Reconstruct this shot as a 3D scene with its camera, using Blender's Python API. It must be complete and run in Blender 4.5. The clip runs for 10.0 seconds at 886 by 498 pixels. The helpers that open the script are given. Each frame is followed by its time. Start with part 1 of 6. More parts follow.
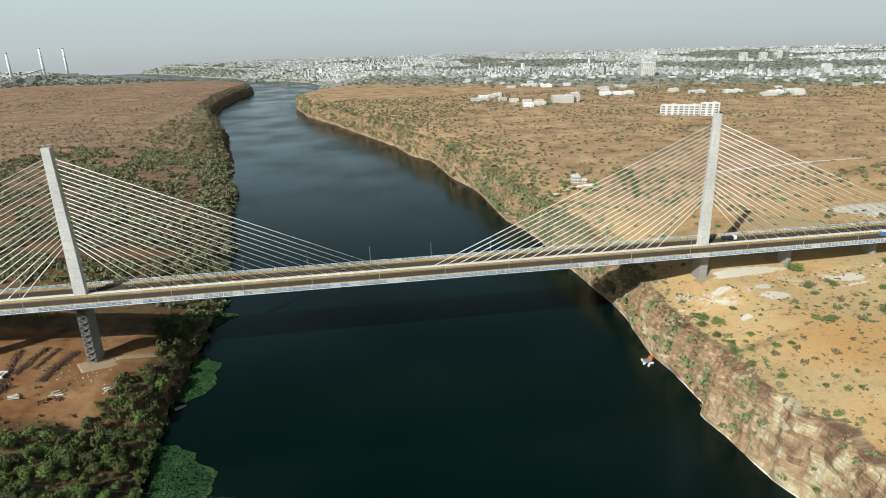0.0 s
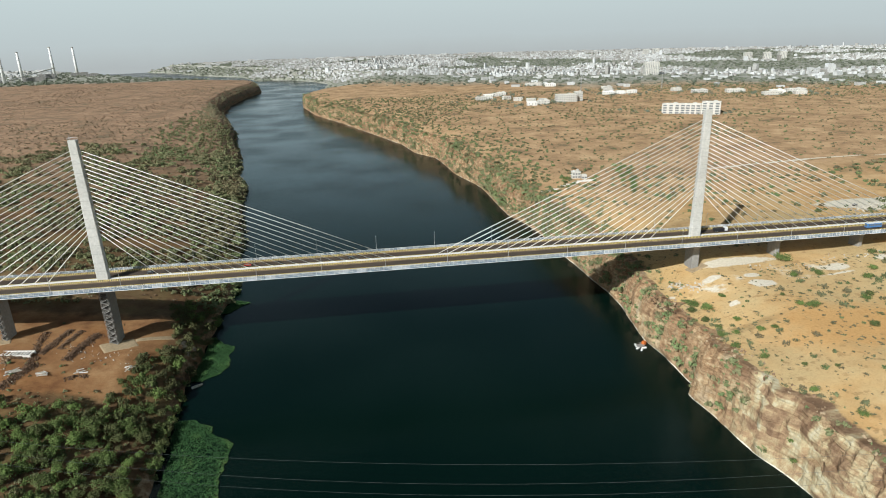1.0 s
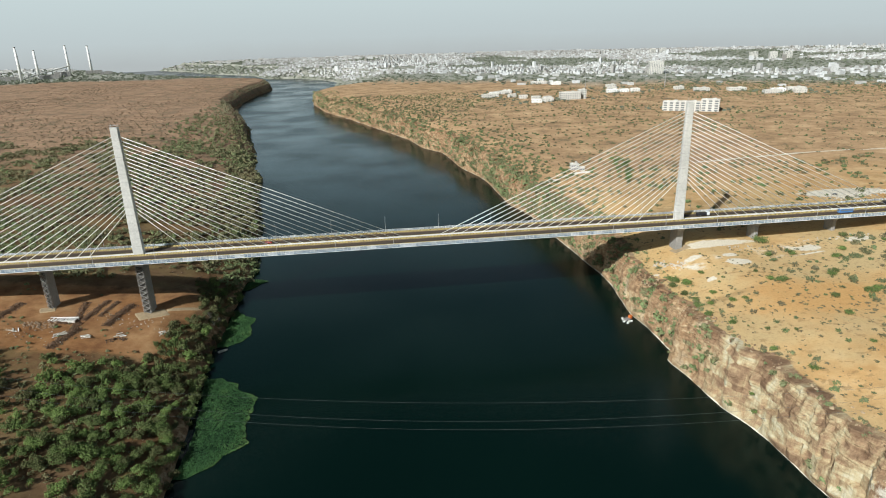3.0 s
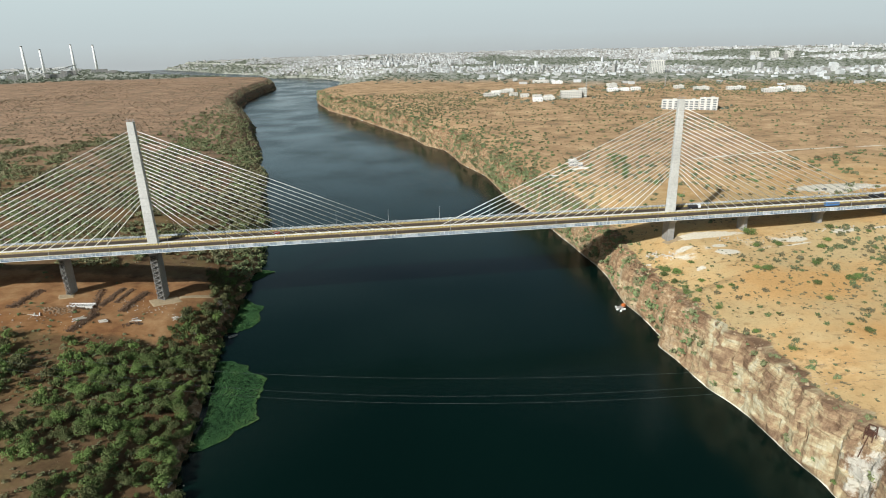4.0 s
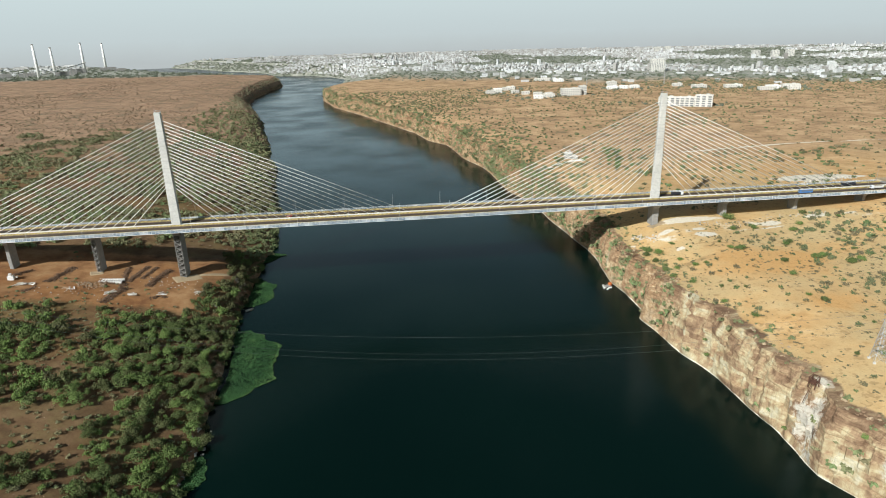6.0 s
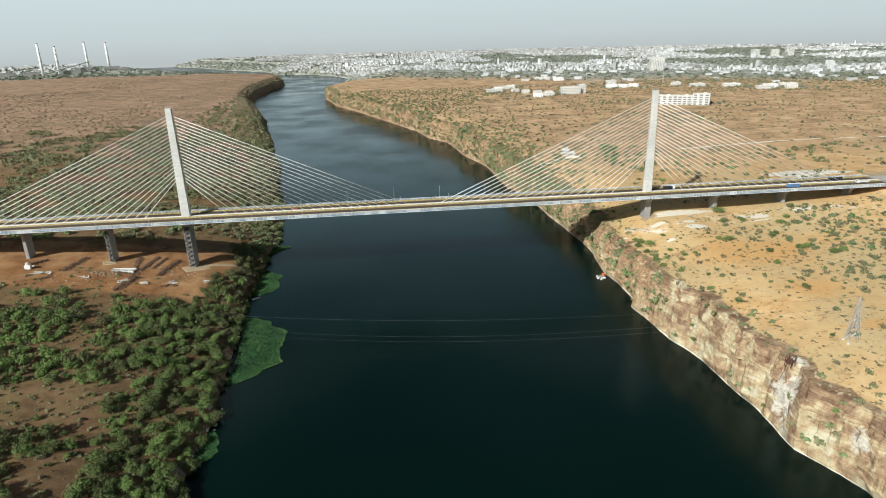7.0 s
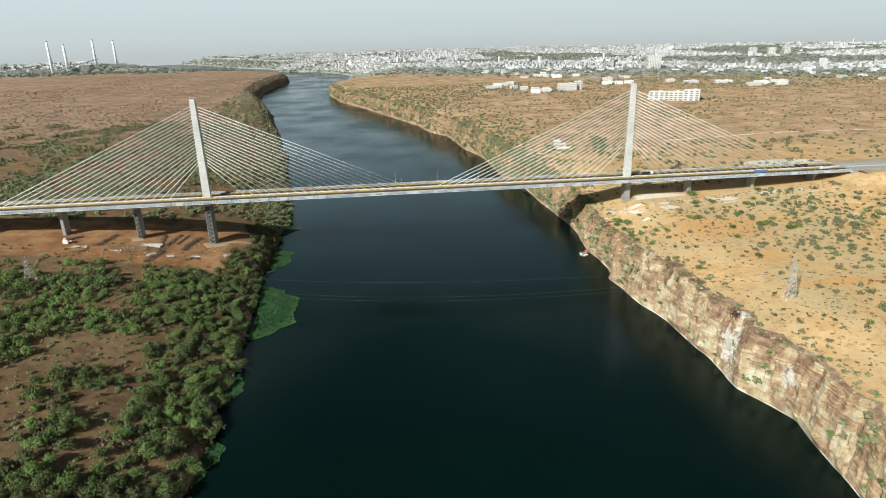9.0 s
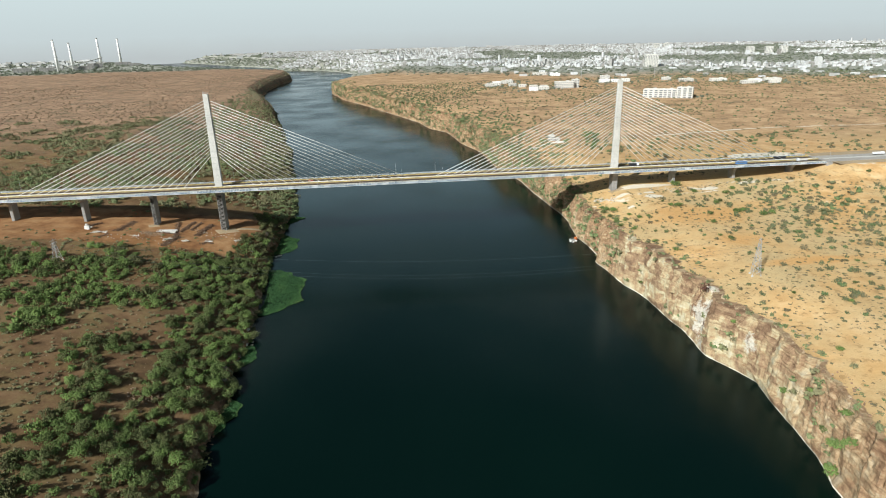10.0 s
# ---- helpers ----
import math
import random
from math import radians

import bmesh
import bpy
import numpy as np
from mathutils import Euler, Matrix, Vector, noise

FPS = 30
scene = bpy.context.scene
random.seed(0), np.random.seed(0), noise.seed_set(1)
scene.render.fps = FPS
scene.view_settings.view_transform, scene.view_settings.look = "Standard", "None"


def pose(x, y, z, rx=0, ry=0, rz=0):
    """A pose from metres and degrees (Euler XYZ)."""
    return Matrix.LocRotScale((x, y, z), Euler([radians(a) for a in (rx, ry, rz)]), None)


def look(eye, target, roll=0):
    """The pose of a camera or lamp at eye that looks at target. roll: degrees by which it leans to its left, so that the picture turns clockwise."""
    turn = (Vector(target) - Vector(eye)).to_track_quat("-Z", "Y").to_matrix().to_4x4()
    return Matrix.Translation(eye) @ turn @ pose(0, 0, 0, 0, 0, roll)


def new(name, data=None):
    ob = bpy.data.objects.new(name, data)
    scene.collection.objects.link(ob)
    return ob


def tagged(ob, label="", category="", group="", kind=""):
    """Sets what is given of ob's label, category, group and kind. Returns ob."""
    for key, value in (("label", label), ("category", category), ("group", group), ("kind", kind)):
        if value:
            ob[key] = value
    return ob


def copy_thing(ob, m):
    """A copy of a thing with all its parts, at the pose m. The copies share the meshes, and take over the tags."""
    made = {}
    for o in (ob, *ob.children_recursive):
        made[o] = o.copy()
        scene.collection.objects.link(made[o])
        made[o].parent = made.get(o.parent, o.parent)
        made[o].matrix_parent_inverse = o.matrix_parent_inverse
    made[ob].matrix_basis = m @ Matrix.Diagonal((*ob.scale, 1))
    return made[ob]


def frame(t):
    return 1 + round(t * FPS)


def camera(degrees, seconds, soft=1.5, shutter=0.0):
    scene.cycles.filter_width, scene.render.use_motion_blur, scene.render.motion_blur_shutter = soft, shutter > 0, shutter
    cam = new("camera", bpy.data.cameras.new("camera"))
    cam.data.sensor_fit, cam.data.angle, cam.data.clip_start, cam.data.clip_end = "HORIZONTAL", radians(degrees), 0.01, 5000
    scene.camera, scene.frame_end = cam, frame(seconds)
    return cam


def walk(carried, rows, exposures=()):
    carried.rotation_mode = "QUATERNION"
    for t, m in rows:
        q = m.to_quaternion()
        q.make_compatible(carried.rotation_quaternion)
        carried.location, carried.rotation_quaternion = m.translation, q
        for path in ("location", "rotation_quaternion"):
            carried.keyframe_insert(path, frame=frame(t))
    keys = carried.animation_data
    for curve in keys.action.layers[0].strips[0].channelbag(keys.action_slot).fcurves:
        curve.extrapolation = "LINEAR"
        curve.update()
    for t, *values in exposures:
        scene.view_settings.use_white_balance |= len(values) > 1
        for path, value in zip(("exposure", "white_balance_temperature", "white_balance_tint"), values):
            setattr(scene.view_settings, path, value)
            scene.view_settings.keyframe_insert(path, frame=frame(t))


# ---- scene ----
cam = camera(71.6, 10.0, 1.0)
PATH = [
    (0, (-26.238, -322.616, 180.998), (-13.447, -229.132, 147.876), -1.77),
    (0.5, (-26.925, -332.034, 180.950), (-14.556, -238.498, 147.814), -1.75),
    (1, (-27.576, -341.286, 180.889), (-15.589, -247.705, 147.738), -1.72),
    (1.5, (-28.189, -350.489, 180.818), (-16.549, -256.870, 147.651), -1.70),
    (2, (-28.766, -359.594, 180.741), (-17.440, -265.944, 147.554), -1.68),
    (2.5, (-29.308, -368.701, 180.658), (-18.265, -275.024, 147.451), -1.66),
    (4, (-30.727, -395.756, 180.406), (-20.372, -302.029, 147.120), -1.61),
    (4.5, (-31.135, -404.730, 180.329), (-20.962, -310.994, 147.011), -1.60),
    (5, (-31.510, -413.793, 180.259), (-21.502, -320.052, 146.907), -1.58),
    (5.5, (-31.854, -422.930, 180.199), (-21.995, -329.187, 146.809), -1.57),
    (7, (-32.708, -449.479, 180.104), (-23.219, -355.746, 146.576), -1.53),
    (7.5, (-32.936, -459.037, 180.109), (-23.554, -365.313, 146.527), -1.52),
    (8, (-33.135, -470.126, 180.136), (-23.856, -376.412, 146.496), -1.51),
    (8.5, (-33.308, -483.581, 180.188), (-24.131, -389.880, 146.485), -1.50),
    (9, (-33.456, -498.443, 180.267), (-24.380, -404.757, 146.496), -1.50),
    (9.5, (-33.577, -515.140, 180.376), (-24.606, -421.470, 146.532), -1.49),
    (10, (-33.675, -532.226, 180.517), (-24.814, -438.573, 146.595), -1.48),
]
walk(cam, [(t, look(eye, target, roll)) for t, eye, target, roll in PATH], ((0, 0.40), (5, 0.5), (10, 0.60)))

# ---- light ----
SUN_TO = Vector((1.10, 1.15, -1.0)).normalized()      # the way the sunlight goes
SUN_EL = math.asin(-SUN_TO.z)
sun = new("sun", bpy.data.lights.new("sun", "SUN"))
sun.data.energy, sun.data.angle, sun.data.color = 4.25, radians(0.6), (0.942, 0.985, 0.990)
sun.matrix_world = look((0, 0, 600), Vector((0, 0, 600)) + SUN_TO * 100)

world = bpy.data.worlds.new("sky")
scene.world = world
world.use_nodes = True
wn, wl = world.node_tree.nodes, world.node_tree.links
wn.clear()
sky = wn.new("ShaderNodeTexSky")
sky.sky_type, sky.sun_disc = "NISHITA", False
sky.sun_elevation, sky.sun_rotation = SUN_EL, math.atan2(-SUN_TO.x, -SUN_TO.y)
sky.air_density, sky.dust_density, sky.altitude = 1.3, 3.0, 200
wcoord, wsep = wn.new("ShaderNodeTexCoord"), wn.new("ShaderNodeSeparateXYZ")
wramp = wn.new("ShaderNodeValToRGB")                   # a hazy layer over the land
wramp.color_ramp.elements[0].position, wramp.color_ramp.elements[0].color = 0.0, (1, 1, 1, 1)
wramp.color_ramp.elements[1].position, wramp.color_ramp.elements[1].color = 0.52, (0, 0, 0, 1)
wtone = wn.new("ShaderNodeValToRGB")
wtone.color_ramp.elements[0].position, wtone.color_ramp.elements[0].color = 0.0, (6.9, 7.9, 8.1, 1)
wtone.color_ramp.elements[1].position, wtone.color_ramp.elements[1].color = 0.06, (8.35, 9.9, 10.15, 1)
wmid = wtone.color_ramp.elements.new(0.20)
wmid.color = (8.2, 12.0, 13.8, 1)
whigh = wtone.color_ramp.elements.new(0.40)
whigh.color = (3.0, 5.0, 6.2, 1)
wmix, wbg, wout = wn.new("ShaderNodeMixRGB"), wn.new("ShaderNodeBackground"), wn.new("ShaderNodeOutputWorld")
wl.new(wcoord.outputs["Generated"], wsep.inputs[0])
wl.new(wsep.outputs["Z"], wramp.inputs[0])
wl.new(wsep.outputs["Z"], wtone.inputs[0])
wl.new(wramp.outputs[0], wmix.inputs[0])
wdim = wn.new("ShaderNodeMixRGB")                        # the clear upper sky, deeper than the haze
wdim.blend_type, wdim.inputs[0].default_value, wdim.inputs[2].default_value = "MULTIPLY", 1.0, (0.45, 0.45, 0.45, 1)
wl.new(sky.outputs[0], wdim.inputs[1])
wl.new(wdim.outputs[0], wmix.inputs[1])
wl.new(wtone.outputs[0], wmix.inputs[2])
wl.new(wmix.outputs[0], wbg.inputs[0])
wbg.inputs[1].default_value = 0.0552
wl.new(wbg.outputs[0], wout.inputs[0])


# ---- numbers and noise ----
rng = np.random.default_rng(7)


def hash01(ix, iy, seed):
    n = (ix.astype(np.int64) * 374761393 + iy.astype(np.int64) * 668265263 + seed * 1442695041) & 0x7FFFFFFF
    n = ((n ^ (n >> 13)) * 1274126177) & 0x7FFFFFFF
    n = (n ^ (n >> 16)) & 0x7FFFFFFF
    return n / 0x7FFFFFFF


def vnoise(x, y, seed=0):
    ix, iy = np.floor(x), np.floor(y)
    fx, fy = x - ix, y - iy
    fx, fy = fx * fx * (3 - 2 * fx), fy * fy * (3 - 2 * fy)
    a, b = hash01(ix, iy, seed), hash01(ix + 1, iy, seed)
    c, d = hash01(ix, iy + 1, seed), hash01(ix + 1, iy + 1, seed)
    return (a + (b - a) * fx) * (1 - fy) + (c + (d - c) * fx) * fy


def fbm(x, y, size, octaves=4, seed=0):
    """Fractal noise from -1 to 1, its largest forms of that size."""
    x, y = np.asarray(x, float) / size, np.asarray(y, float) / size
    total, amp, norm = 0.0, 1.0, 0.0
    for k in range(octaves):
        total = total + amp * (2 * vnoise(x, y, seed + 17 * k) - 1)
        norm += amp
        x, y, amp = x * 2.03 + 11.3, y * 2.03 + 5.7, amp * 0.5
    return total / norm


def smooth(a, b, v):
    u = np.clip((np.asarray(v, float) - a) / (b - a), 0, 1)
    return u * u * (3 - 2 * u)


# ---- the plan of the river and the land (water level is z = 0, the bridge runs along x) ----
RIGHT_Y = (-2500, -700, -420, -346, -327, -305, -286, -268, -256, -239, -207, -190, -161, -137, -115, -89, -84, -76, -43, -24, 7, 52, 87, 136, 190, 219, 254, 321, 389, 467, 588, 644,
           730, 873, 1041, 1218, 1407, 1520, 2219, 2374, 2594, 2652, 2906, 3203, 3569, 3851, 4600, 9500)
RIGHT_X = (120, 130, 134, 141, 148, 151, 152, 155, 151, 144, 144.5, 143, 142, 137.5, 134.5, 131.5, 132, 138.5, 138, 136, 140, 142, 139, 135.5, 134, 130, 120, 117, 115, 96, 86, 57,
           41, -3, -65, -136, -173, -160, -141, -193, -329, -485, -576, -828, -1066, -1306, -2300, -7000)
LEFT_Y = (-2500, -700, -315, -284, -268, -216, -179, -109, -30, 77, 118, 147, 233, 378, 495, 763, 930, 1108, 1314, 1542, 1793, 2014, 2060, 2200,
          2300, 2550, 2900, 3300, 4600, 9500)
LEFT_X = (-118, -118, -119, -124, -120, -124, -122, -127, -133, -132, -131, -134, -144, -170, -187, -238, -274, -323, -378, -389, -380, -368, -380, -560,
          -664, -910, -1190, -1500, -2600, -7300)


def shore_right(y):
    x = np.interp(y, RIGHT_Y, RIGHT_X)
    return x + 1.6 * fbm(y, 0 * y, 26, 4, 3) + 5 * fbm(y, 0 * y + 9, 140, 2, 5) * smooth(450, 700, y)


def shore_left(y):
    x = np.interp(y, LEFT_Y, LEFT_X)
    return x + 2.5 * fbm(y, 0 * y + 4, 22, 4, 8) + 8 * fbm(y, 0 * y + 2, 90, 3, 9) * smooth(250, 500, y)


def cliff_top(y):
    """Height at which the cliff of the eastern bank gives way to the plateau."""
    return 34.0 - 5.0 * smooth(-115, -70, y) * (1 - smooth(20, 120, y)) + 2.0 * fbm(y, 0 * y, 60, 2, 21)


def cliff_width(y):
    w = 3.0 + 3.2 * smooth(-125, -70, y)
    return w * (1.0 + 0.45 * fbm(y, 0 * y + 3, 45, 3, 22)) + 1.0 + 170 * smooth(1450, 1750, y)


def road_z(x):
    """Height of the eastern approach road's embankment."""
    return 55.8 - 9.0 * smooth(420, 1000, x)


def plateau(x, y):
    """Height of the eastern plateau."""
    d = x - shore_right(y)
    z = cliff_top(y) + (40.0 - cliff_top(y)) * smooth(4, 55, d) + 2.0 * smooth(60, 500, d)
    z = z + 9.5 * smooth(215, 372, x) * np.exp(-((y - 6) / 75.0) ** 2) * (1 - 0.5 * smooth(420, 700, x)) * (1 - 0.65 * np.exp(-((y - 6) / 17.0) ** 2) * (1 - smooth(350, 372, x)))
    bank = smooth(366, 378, x) * (1 - smooth(24, 52, np.abs(y)))
    z = z * (1 - bank) + road_z(x) * bank
    z = z + (1 - bank) * 0.5 * fbm(x, y, 35, 3, 31) * smooth(2, 20, d) + 1.6 * fbm(x, y, 260, 3, 32) * smooth(80, 300, d) * (1 - bank)
    return z


LEFT_D = (0, 4, 10, 30, 50, 103, 160, 260, 9000)
LEFT_NEAR = (-0.5, 3.5, 6.5, 13, 19.0, 29.0, 36, 40, 41)
LEFT_FAR = (-0.5, 9, 22, 36, 38, 39.5, 40, 40.5, 41)
LEFT_SITE = (-0.5, 5, 11, 19, 20, 27, 34, 40, 41)


def west(x, y):
    """Height of the western bank."""
    d = np.maximum(shore_left(y) - x, 0)
    f = smooth(500, 1000, y)
    z = np.interp(d, LEFT_D, LEFT_NEAR) * (1 - f) + np.interp(d, LEFT_D, LEFT_FAR) * f
    site = np.exp(-((y + 2) / 48.0) ** 4)
    z = z * (1 - site) + np.interp(d, LEFT_D, LEFT_SITE) * site
    rough = smooth(3, 20, d)
    pad = np.exp(-(((x + 180) / 30) ** 2 + (y / 18) ** 2))
    z = z * (1 - pad) + (19.0 - 0.19 * (x + 176)) * pad
    return z + rough * (1 - pad) * (0.9 * fbm(x, y, 22, 4, 41) + 1.8 * fbm(x, y, 110, 3, 42) * smooth(30, 120, d)
                                    + 1.1 * fbm(x, y, 9, 3, 43) * np.exp(-((x + 250) / 80) ** 2 - ((y + 18) / 20) ** 2))


def ground_z(x, y):
    x, y = np.asarray(x, float), np.asarray(y, float)
    d, w = x - shore_right(y), cliff_width(y)
    slope = cliff_top(y) * np.clip(d / w, 0, 1) ** 0.8
    east = np.where((y > 1450) & (d < w), slope, plateau(x, y))
    return np.where(x > (shore_left(y) + shore_right(y)) / 2, east, west(x, y))


# ---- materials ----
def material(name, rough=0.8, metal=0.0, spec=0.3):
    m = bpy.data.materials.new(name)
    m.use_nodes = True
    b = m.node_tree.nodes["Principled BSDF"]
    b.inputs["Roughness"].default_value = rough
    b.inputs["Metallic"].default_value = metal
    b.inputs["Specular IOR Level"].default_value = spec
    return m, m.node_tree.nodes, m.node_tree.links, b


def noise_node(n, l, scale, detail=6.0, rough=0.6, vec=None):
    t = n.new("ShaderNodeTexNoise")
    t.inputs["Scale"].default_value, t.inputs["Detail"].default_value, t.inputs["Roughness"].default_value = scale, detail, rough
    if vec is None:
        vec = position(n)
    l.new(vec, t.inputs["Vector"])
    return t.outputs["Fac"]


def position(n):
    return n.new("ShaderNodeNewGeometry").outputs["Position"]


def ramp(n, l, fac, stops):
    r = n.new("ShaderNodeValToRGB")
    els = r.color_ramp.elements
    while len(els) < len(stops):
        els.new(0.5)
    for e, (p, c) in zip(els, stops):
        e.position = p
        e.color = (*c, 1) if len(c) == 3 else c
    l.new(fac, r.inputs[0])
    return r.outputs[0]


def mixed(n, l, fac, a, b, mode="MIX"):
    m = n.new("ShaderNodeMixRGB")
    m.blend_type = mode
    for s, v in zip(m.inputs, (fac, a, b)):
        if isinstance(v, (int, float)):
            s.default_value = v
        elif isinstance(v, tuple):
            s.default_value = (*v, 1)
        else:
            l.new(v, s)
    return m.outputs[0]


def sums(n, l, op, a, b):
    m = n.new("ShaderNodeMath")
    m.operation = op
    for s, v in zip(m.inputs, (a, b)):
        if isinstance(v, (int, float)):
            s.default_value = v
        else:
            l.new(v, s)
    return m.outputs[0]


def attribute(n, name):
    a = n.new("ShaderNodeAttribute")
    a.attribute_name = name
    return a.outputs["Fac"]


def bumped(n, l, b, height, strength, distance):
    k = n.new("ShaderNodeBump")
    k.inputs["Strength"].default_value, k.inputs["Distance"].default_value = strength, distance
    l.new(height, k.inputs["Height"])
    l.new(k.outputs[0], b.inputs["Normal"])


def steps(n, l, fac, lo, hi):
    return ramp(n, l, fac, ((lo, (0, 0, 0)), (hi, (1, 1, 1))))


def plain(name, colour, rough=0.7, metal=0.0, grain=4.0, vary=0.25, bump=0.0, large=0.15):
    """A surface with fine grain and larger stains."""
    m, n, l, b = material(name, rough, metal)
    dark = tuple(c * (1 - vary) for c in colour)
    light = tuple(min(c * (1 + vary * 0.7), 0.95) for c in colour)
    fine = noise_node(n, l, grain, 5.0)
    c = ramp(n, l, fine, ((0.3, dark), (0.7, light)))
    stain = steps(n, l, noise_node(n, l, grain * 0.07, 4.0), 0.35, 0.7)
    c = mixed(n, l, stain, c, mixed(n, l, 1.0, c, tuple([1 - large] * 3), "MULTIPLY"))
    l.new(c, b.inputs["Base Color"])
    if bump:
        bumped(n, l, b, fine, 0.5, bump)
    return m


def ground_material():
    m, n, l, b = material("earth", 0.95, 0, 0.1)
    pos = position(n)
    big = noise_node(n, l, 0.011, 5.0, 0.6, pos)
    mid = noise_node(n, l, 0.07, 6.0, 0.65, pos)
    fine = noise_node(n, l, 0.75, 6.0, 0.75, pos)
    # eastern soil: ochre sand, paler scraped earth, thin dry grass
    sand = ramp(n, l, mid, ((0.3, (0.46, 0.265, 0.105)), (0.5, (0.60, 0.38, 0.170)), (0.7, (0.70, 0.50, 0.27))))
    sand = mixed(n, l, steps(n, l, big, 0.42, 0.62), sand, ramp(n, l, fine, ((0.3, (0.42, 0.30, 0.145)), (0.7, (0.64, 0.475, 0.25)))))
    specks = steps(n, l, fine, 0.57, 0.68)
    sand = mixed(n, l, sums(n, l, "MULTIPLY", specks, 0.45), sand, (0.14, 0.105, 0.045))
    patch = steps(n, l, noise_node(n, l, 0.24, 4.0, 0.62, pos), 0.57, 0.63)
    sand = mixed(n, l, sums(n, l, "MULTIPLY", patch, 0.55), sand, ramp(n, l, fine, ((0.35, (0.22, 0.135, 0.062)), (0.65, (0.40, 0.26, 0.12)))))
    # western soil: red-brown, with dry brush
    red = ramp(n, l, mid, ((0.3, (0.094, 0.056, 0.029)), (0.5, (0.164, 0.098, 0.050)), (0.72, (0.25, 0.158, 0.084))))
    red = mixed(n, l, sums(n, l, "MULTIPLY", specks, 0.6), red, (0.085, 0.058, 0.032))
    grass = steps(n, l, noise_node(n, l, 0.045, 6.0, 0.7, pos), 0.46, 0.60)
    red = mixed(n, l, sums(n, l, "MULTIPLY", grass, 0.65), red, ramp(n, l, fine, ((0.3, (0.140, 0.102, 0.044)), (0.7, (0.280, 0.205, 0.092)))))
    raw = ramp(n, l, mid, ((0.3, (0.178, 0.084, 0.038)), (0.5, (0.290, 0.152, 0.068)), (0.7, (0.385, 0.230, 0.112))))
    red = mixed(n, l, steps(n, l, sums(n, l, "ADD", attribute(n, "scrape"), sums(n, l, "MULTIPLY", sums(n, l, "SUBTRACT", mid, 0.5), 1.0)), 0.4, 0.7), red, raw)
    soil = mixed(n, l, attribute(n, "west"), sand, red)
    orange = steps(n, l, noise_node(n, l, 0.02, 4.0, 0.6, pos), 0.50, 0.66)
    soil = mixed(n, l, sums(n, l, "MULTIPLY", orange, 0.35), soil, mixed(n, l, 1.0, soil, (1.12, 0.86, 0.58), "MULTIPLY"))
    iron = steps(n, l, sums(n, l, "ADD", attribute(n, "ochre"), sums(n, l, "MULTIPLY", sums(n, l, "SUBTRACT", mid, 0.5), 1.1)), 0.35, 0.75)
    soil = mixed(n, l, sums(n, l, "MULTIPLY", iron, 0.7), soil, ramp(n, l, fine, ((0.3, (0.50, 0.255, 0.085)), (0.7, (0.68, 0.38, 0.14)))))
    # far fields covered by dry scrub, base colours lightened to suggest haze
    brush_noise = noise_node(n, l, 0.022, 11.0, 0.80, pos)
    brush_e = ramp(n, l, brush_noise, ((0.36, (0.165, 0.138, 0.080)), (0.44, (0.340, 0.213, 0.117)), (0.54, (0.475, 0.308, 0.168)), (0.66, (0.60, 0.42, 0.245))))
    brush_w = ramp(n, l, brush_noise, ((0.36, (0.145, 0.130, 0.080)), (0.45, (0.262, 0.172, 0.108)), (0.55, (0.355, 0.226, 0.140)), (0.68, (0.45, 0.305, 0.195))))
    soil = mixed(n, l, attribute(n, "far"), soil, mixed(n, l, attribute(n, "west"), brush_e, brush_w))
    # town ground: grey dusty earth and gardens, paled in place of haze
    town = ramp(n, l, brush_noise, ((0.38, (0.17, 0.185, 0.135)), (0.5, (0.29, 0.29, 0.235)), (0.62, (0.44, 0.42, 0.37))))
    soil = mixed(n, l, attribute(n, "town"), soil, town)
    # rock: bedded sandstone
    sep = n.new("ShaderNodeSeparateXYZ")
    l.new(pos, sep.inputs[0])
    comb = n.new("ShaderNodeCombineXYZ")
    for k, s in enumerate((0.30, 0.30, 0.55)):
        l.new(sums(n, l, "MULTIPLY", sep.outputs[k], s), comb.inputs[k])
    beds = noise_node(n, l, 1.0, 9.0, 0.68, comb.outputs[0])
    rock = ramp(n, l, beds, ((0.30, (0.075, 0.048, 0.028)), (0.40, (0.20, 0.118, 0.064)), (0.50, (0.32, 0.195, 0.105)), (0.60, (0.45, 0.32, 0.19)), (0.70, (0.54, 0.43, 0.29))))
    blotch = steps(n, l, noise_node(n, l, 0.035, 4.0, 0.55, pos), 0.46, 0.66)
    rock = mixed(n, l, sums(n, l, "MULTIPLY", blotch, 0.75), rock, ramp(n, l, beds, ((0.3, (0.10, 0.05, 0.03)), (0.6, (0.27, 0.14, 0.075)))))
    # jointed blocks, each bed with its own tone
    tall = n.new("ShaderNodeCombineXYZ")
    for k, s in enumerate((0.07, 0.130, 0.075)):
        l.new(sums(n, l, "MULTIPLY", sep.outputs[k], s), tall.inputs[k])
    area = noise_node(n, l, 1.0, 9.0, 0.74, tall.outputs[0])
    high = n.new("ShaderNodeMapRange")
    high.inputs[1].default_value, high.inputs[2].default_value, high.inputs[3].default_value, high.inputs[4].default_value = 14, 34, 0.02, -0.06
    l.new(sep.outputs[2], high.inputs[0])
    stone = sums(n, l, "ADD", sums(n, l, "ADD", sums(n, l, "ADD", sums(n, l, "MULTIPLY", area, 1.05), -0.045), sums(n, l, "MULTIPLY", sums(n, l, "SUBTRACT", attribute(n, "block"), 0.5), 0.30)), high.outputs[0])
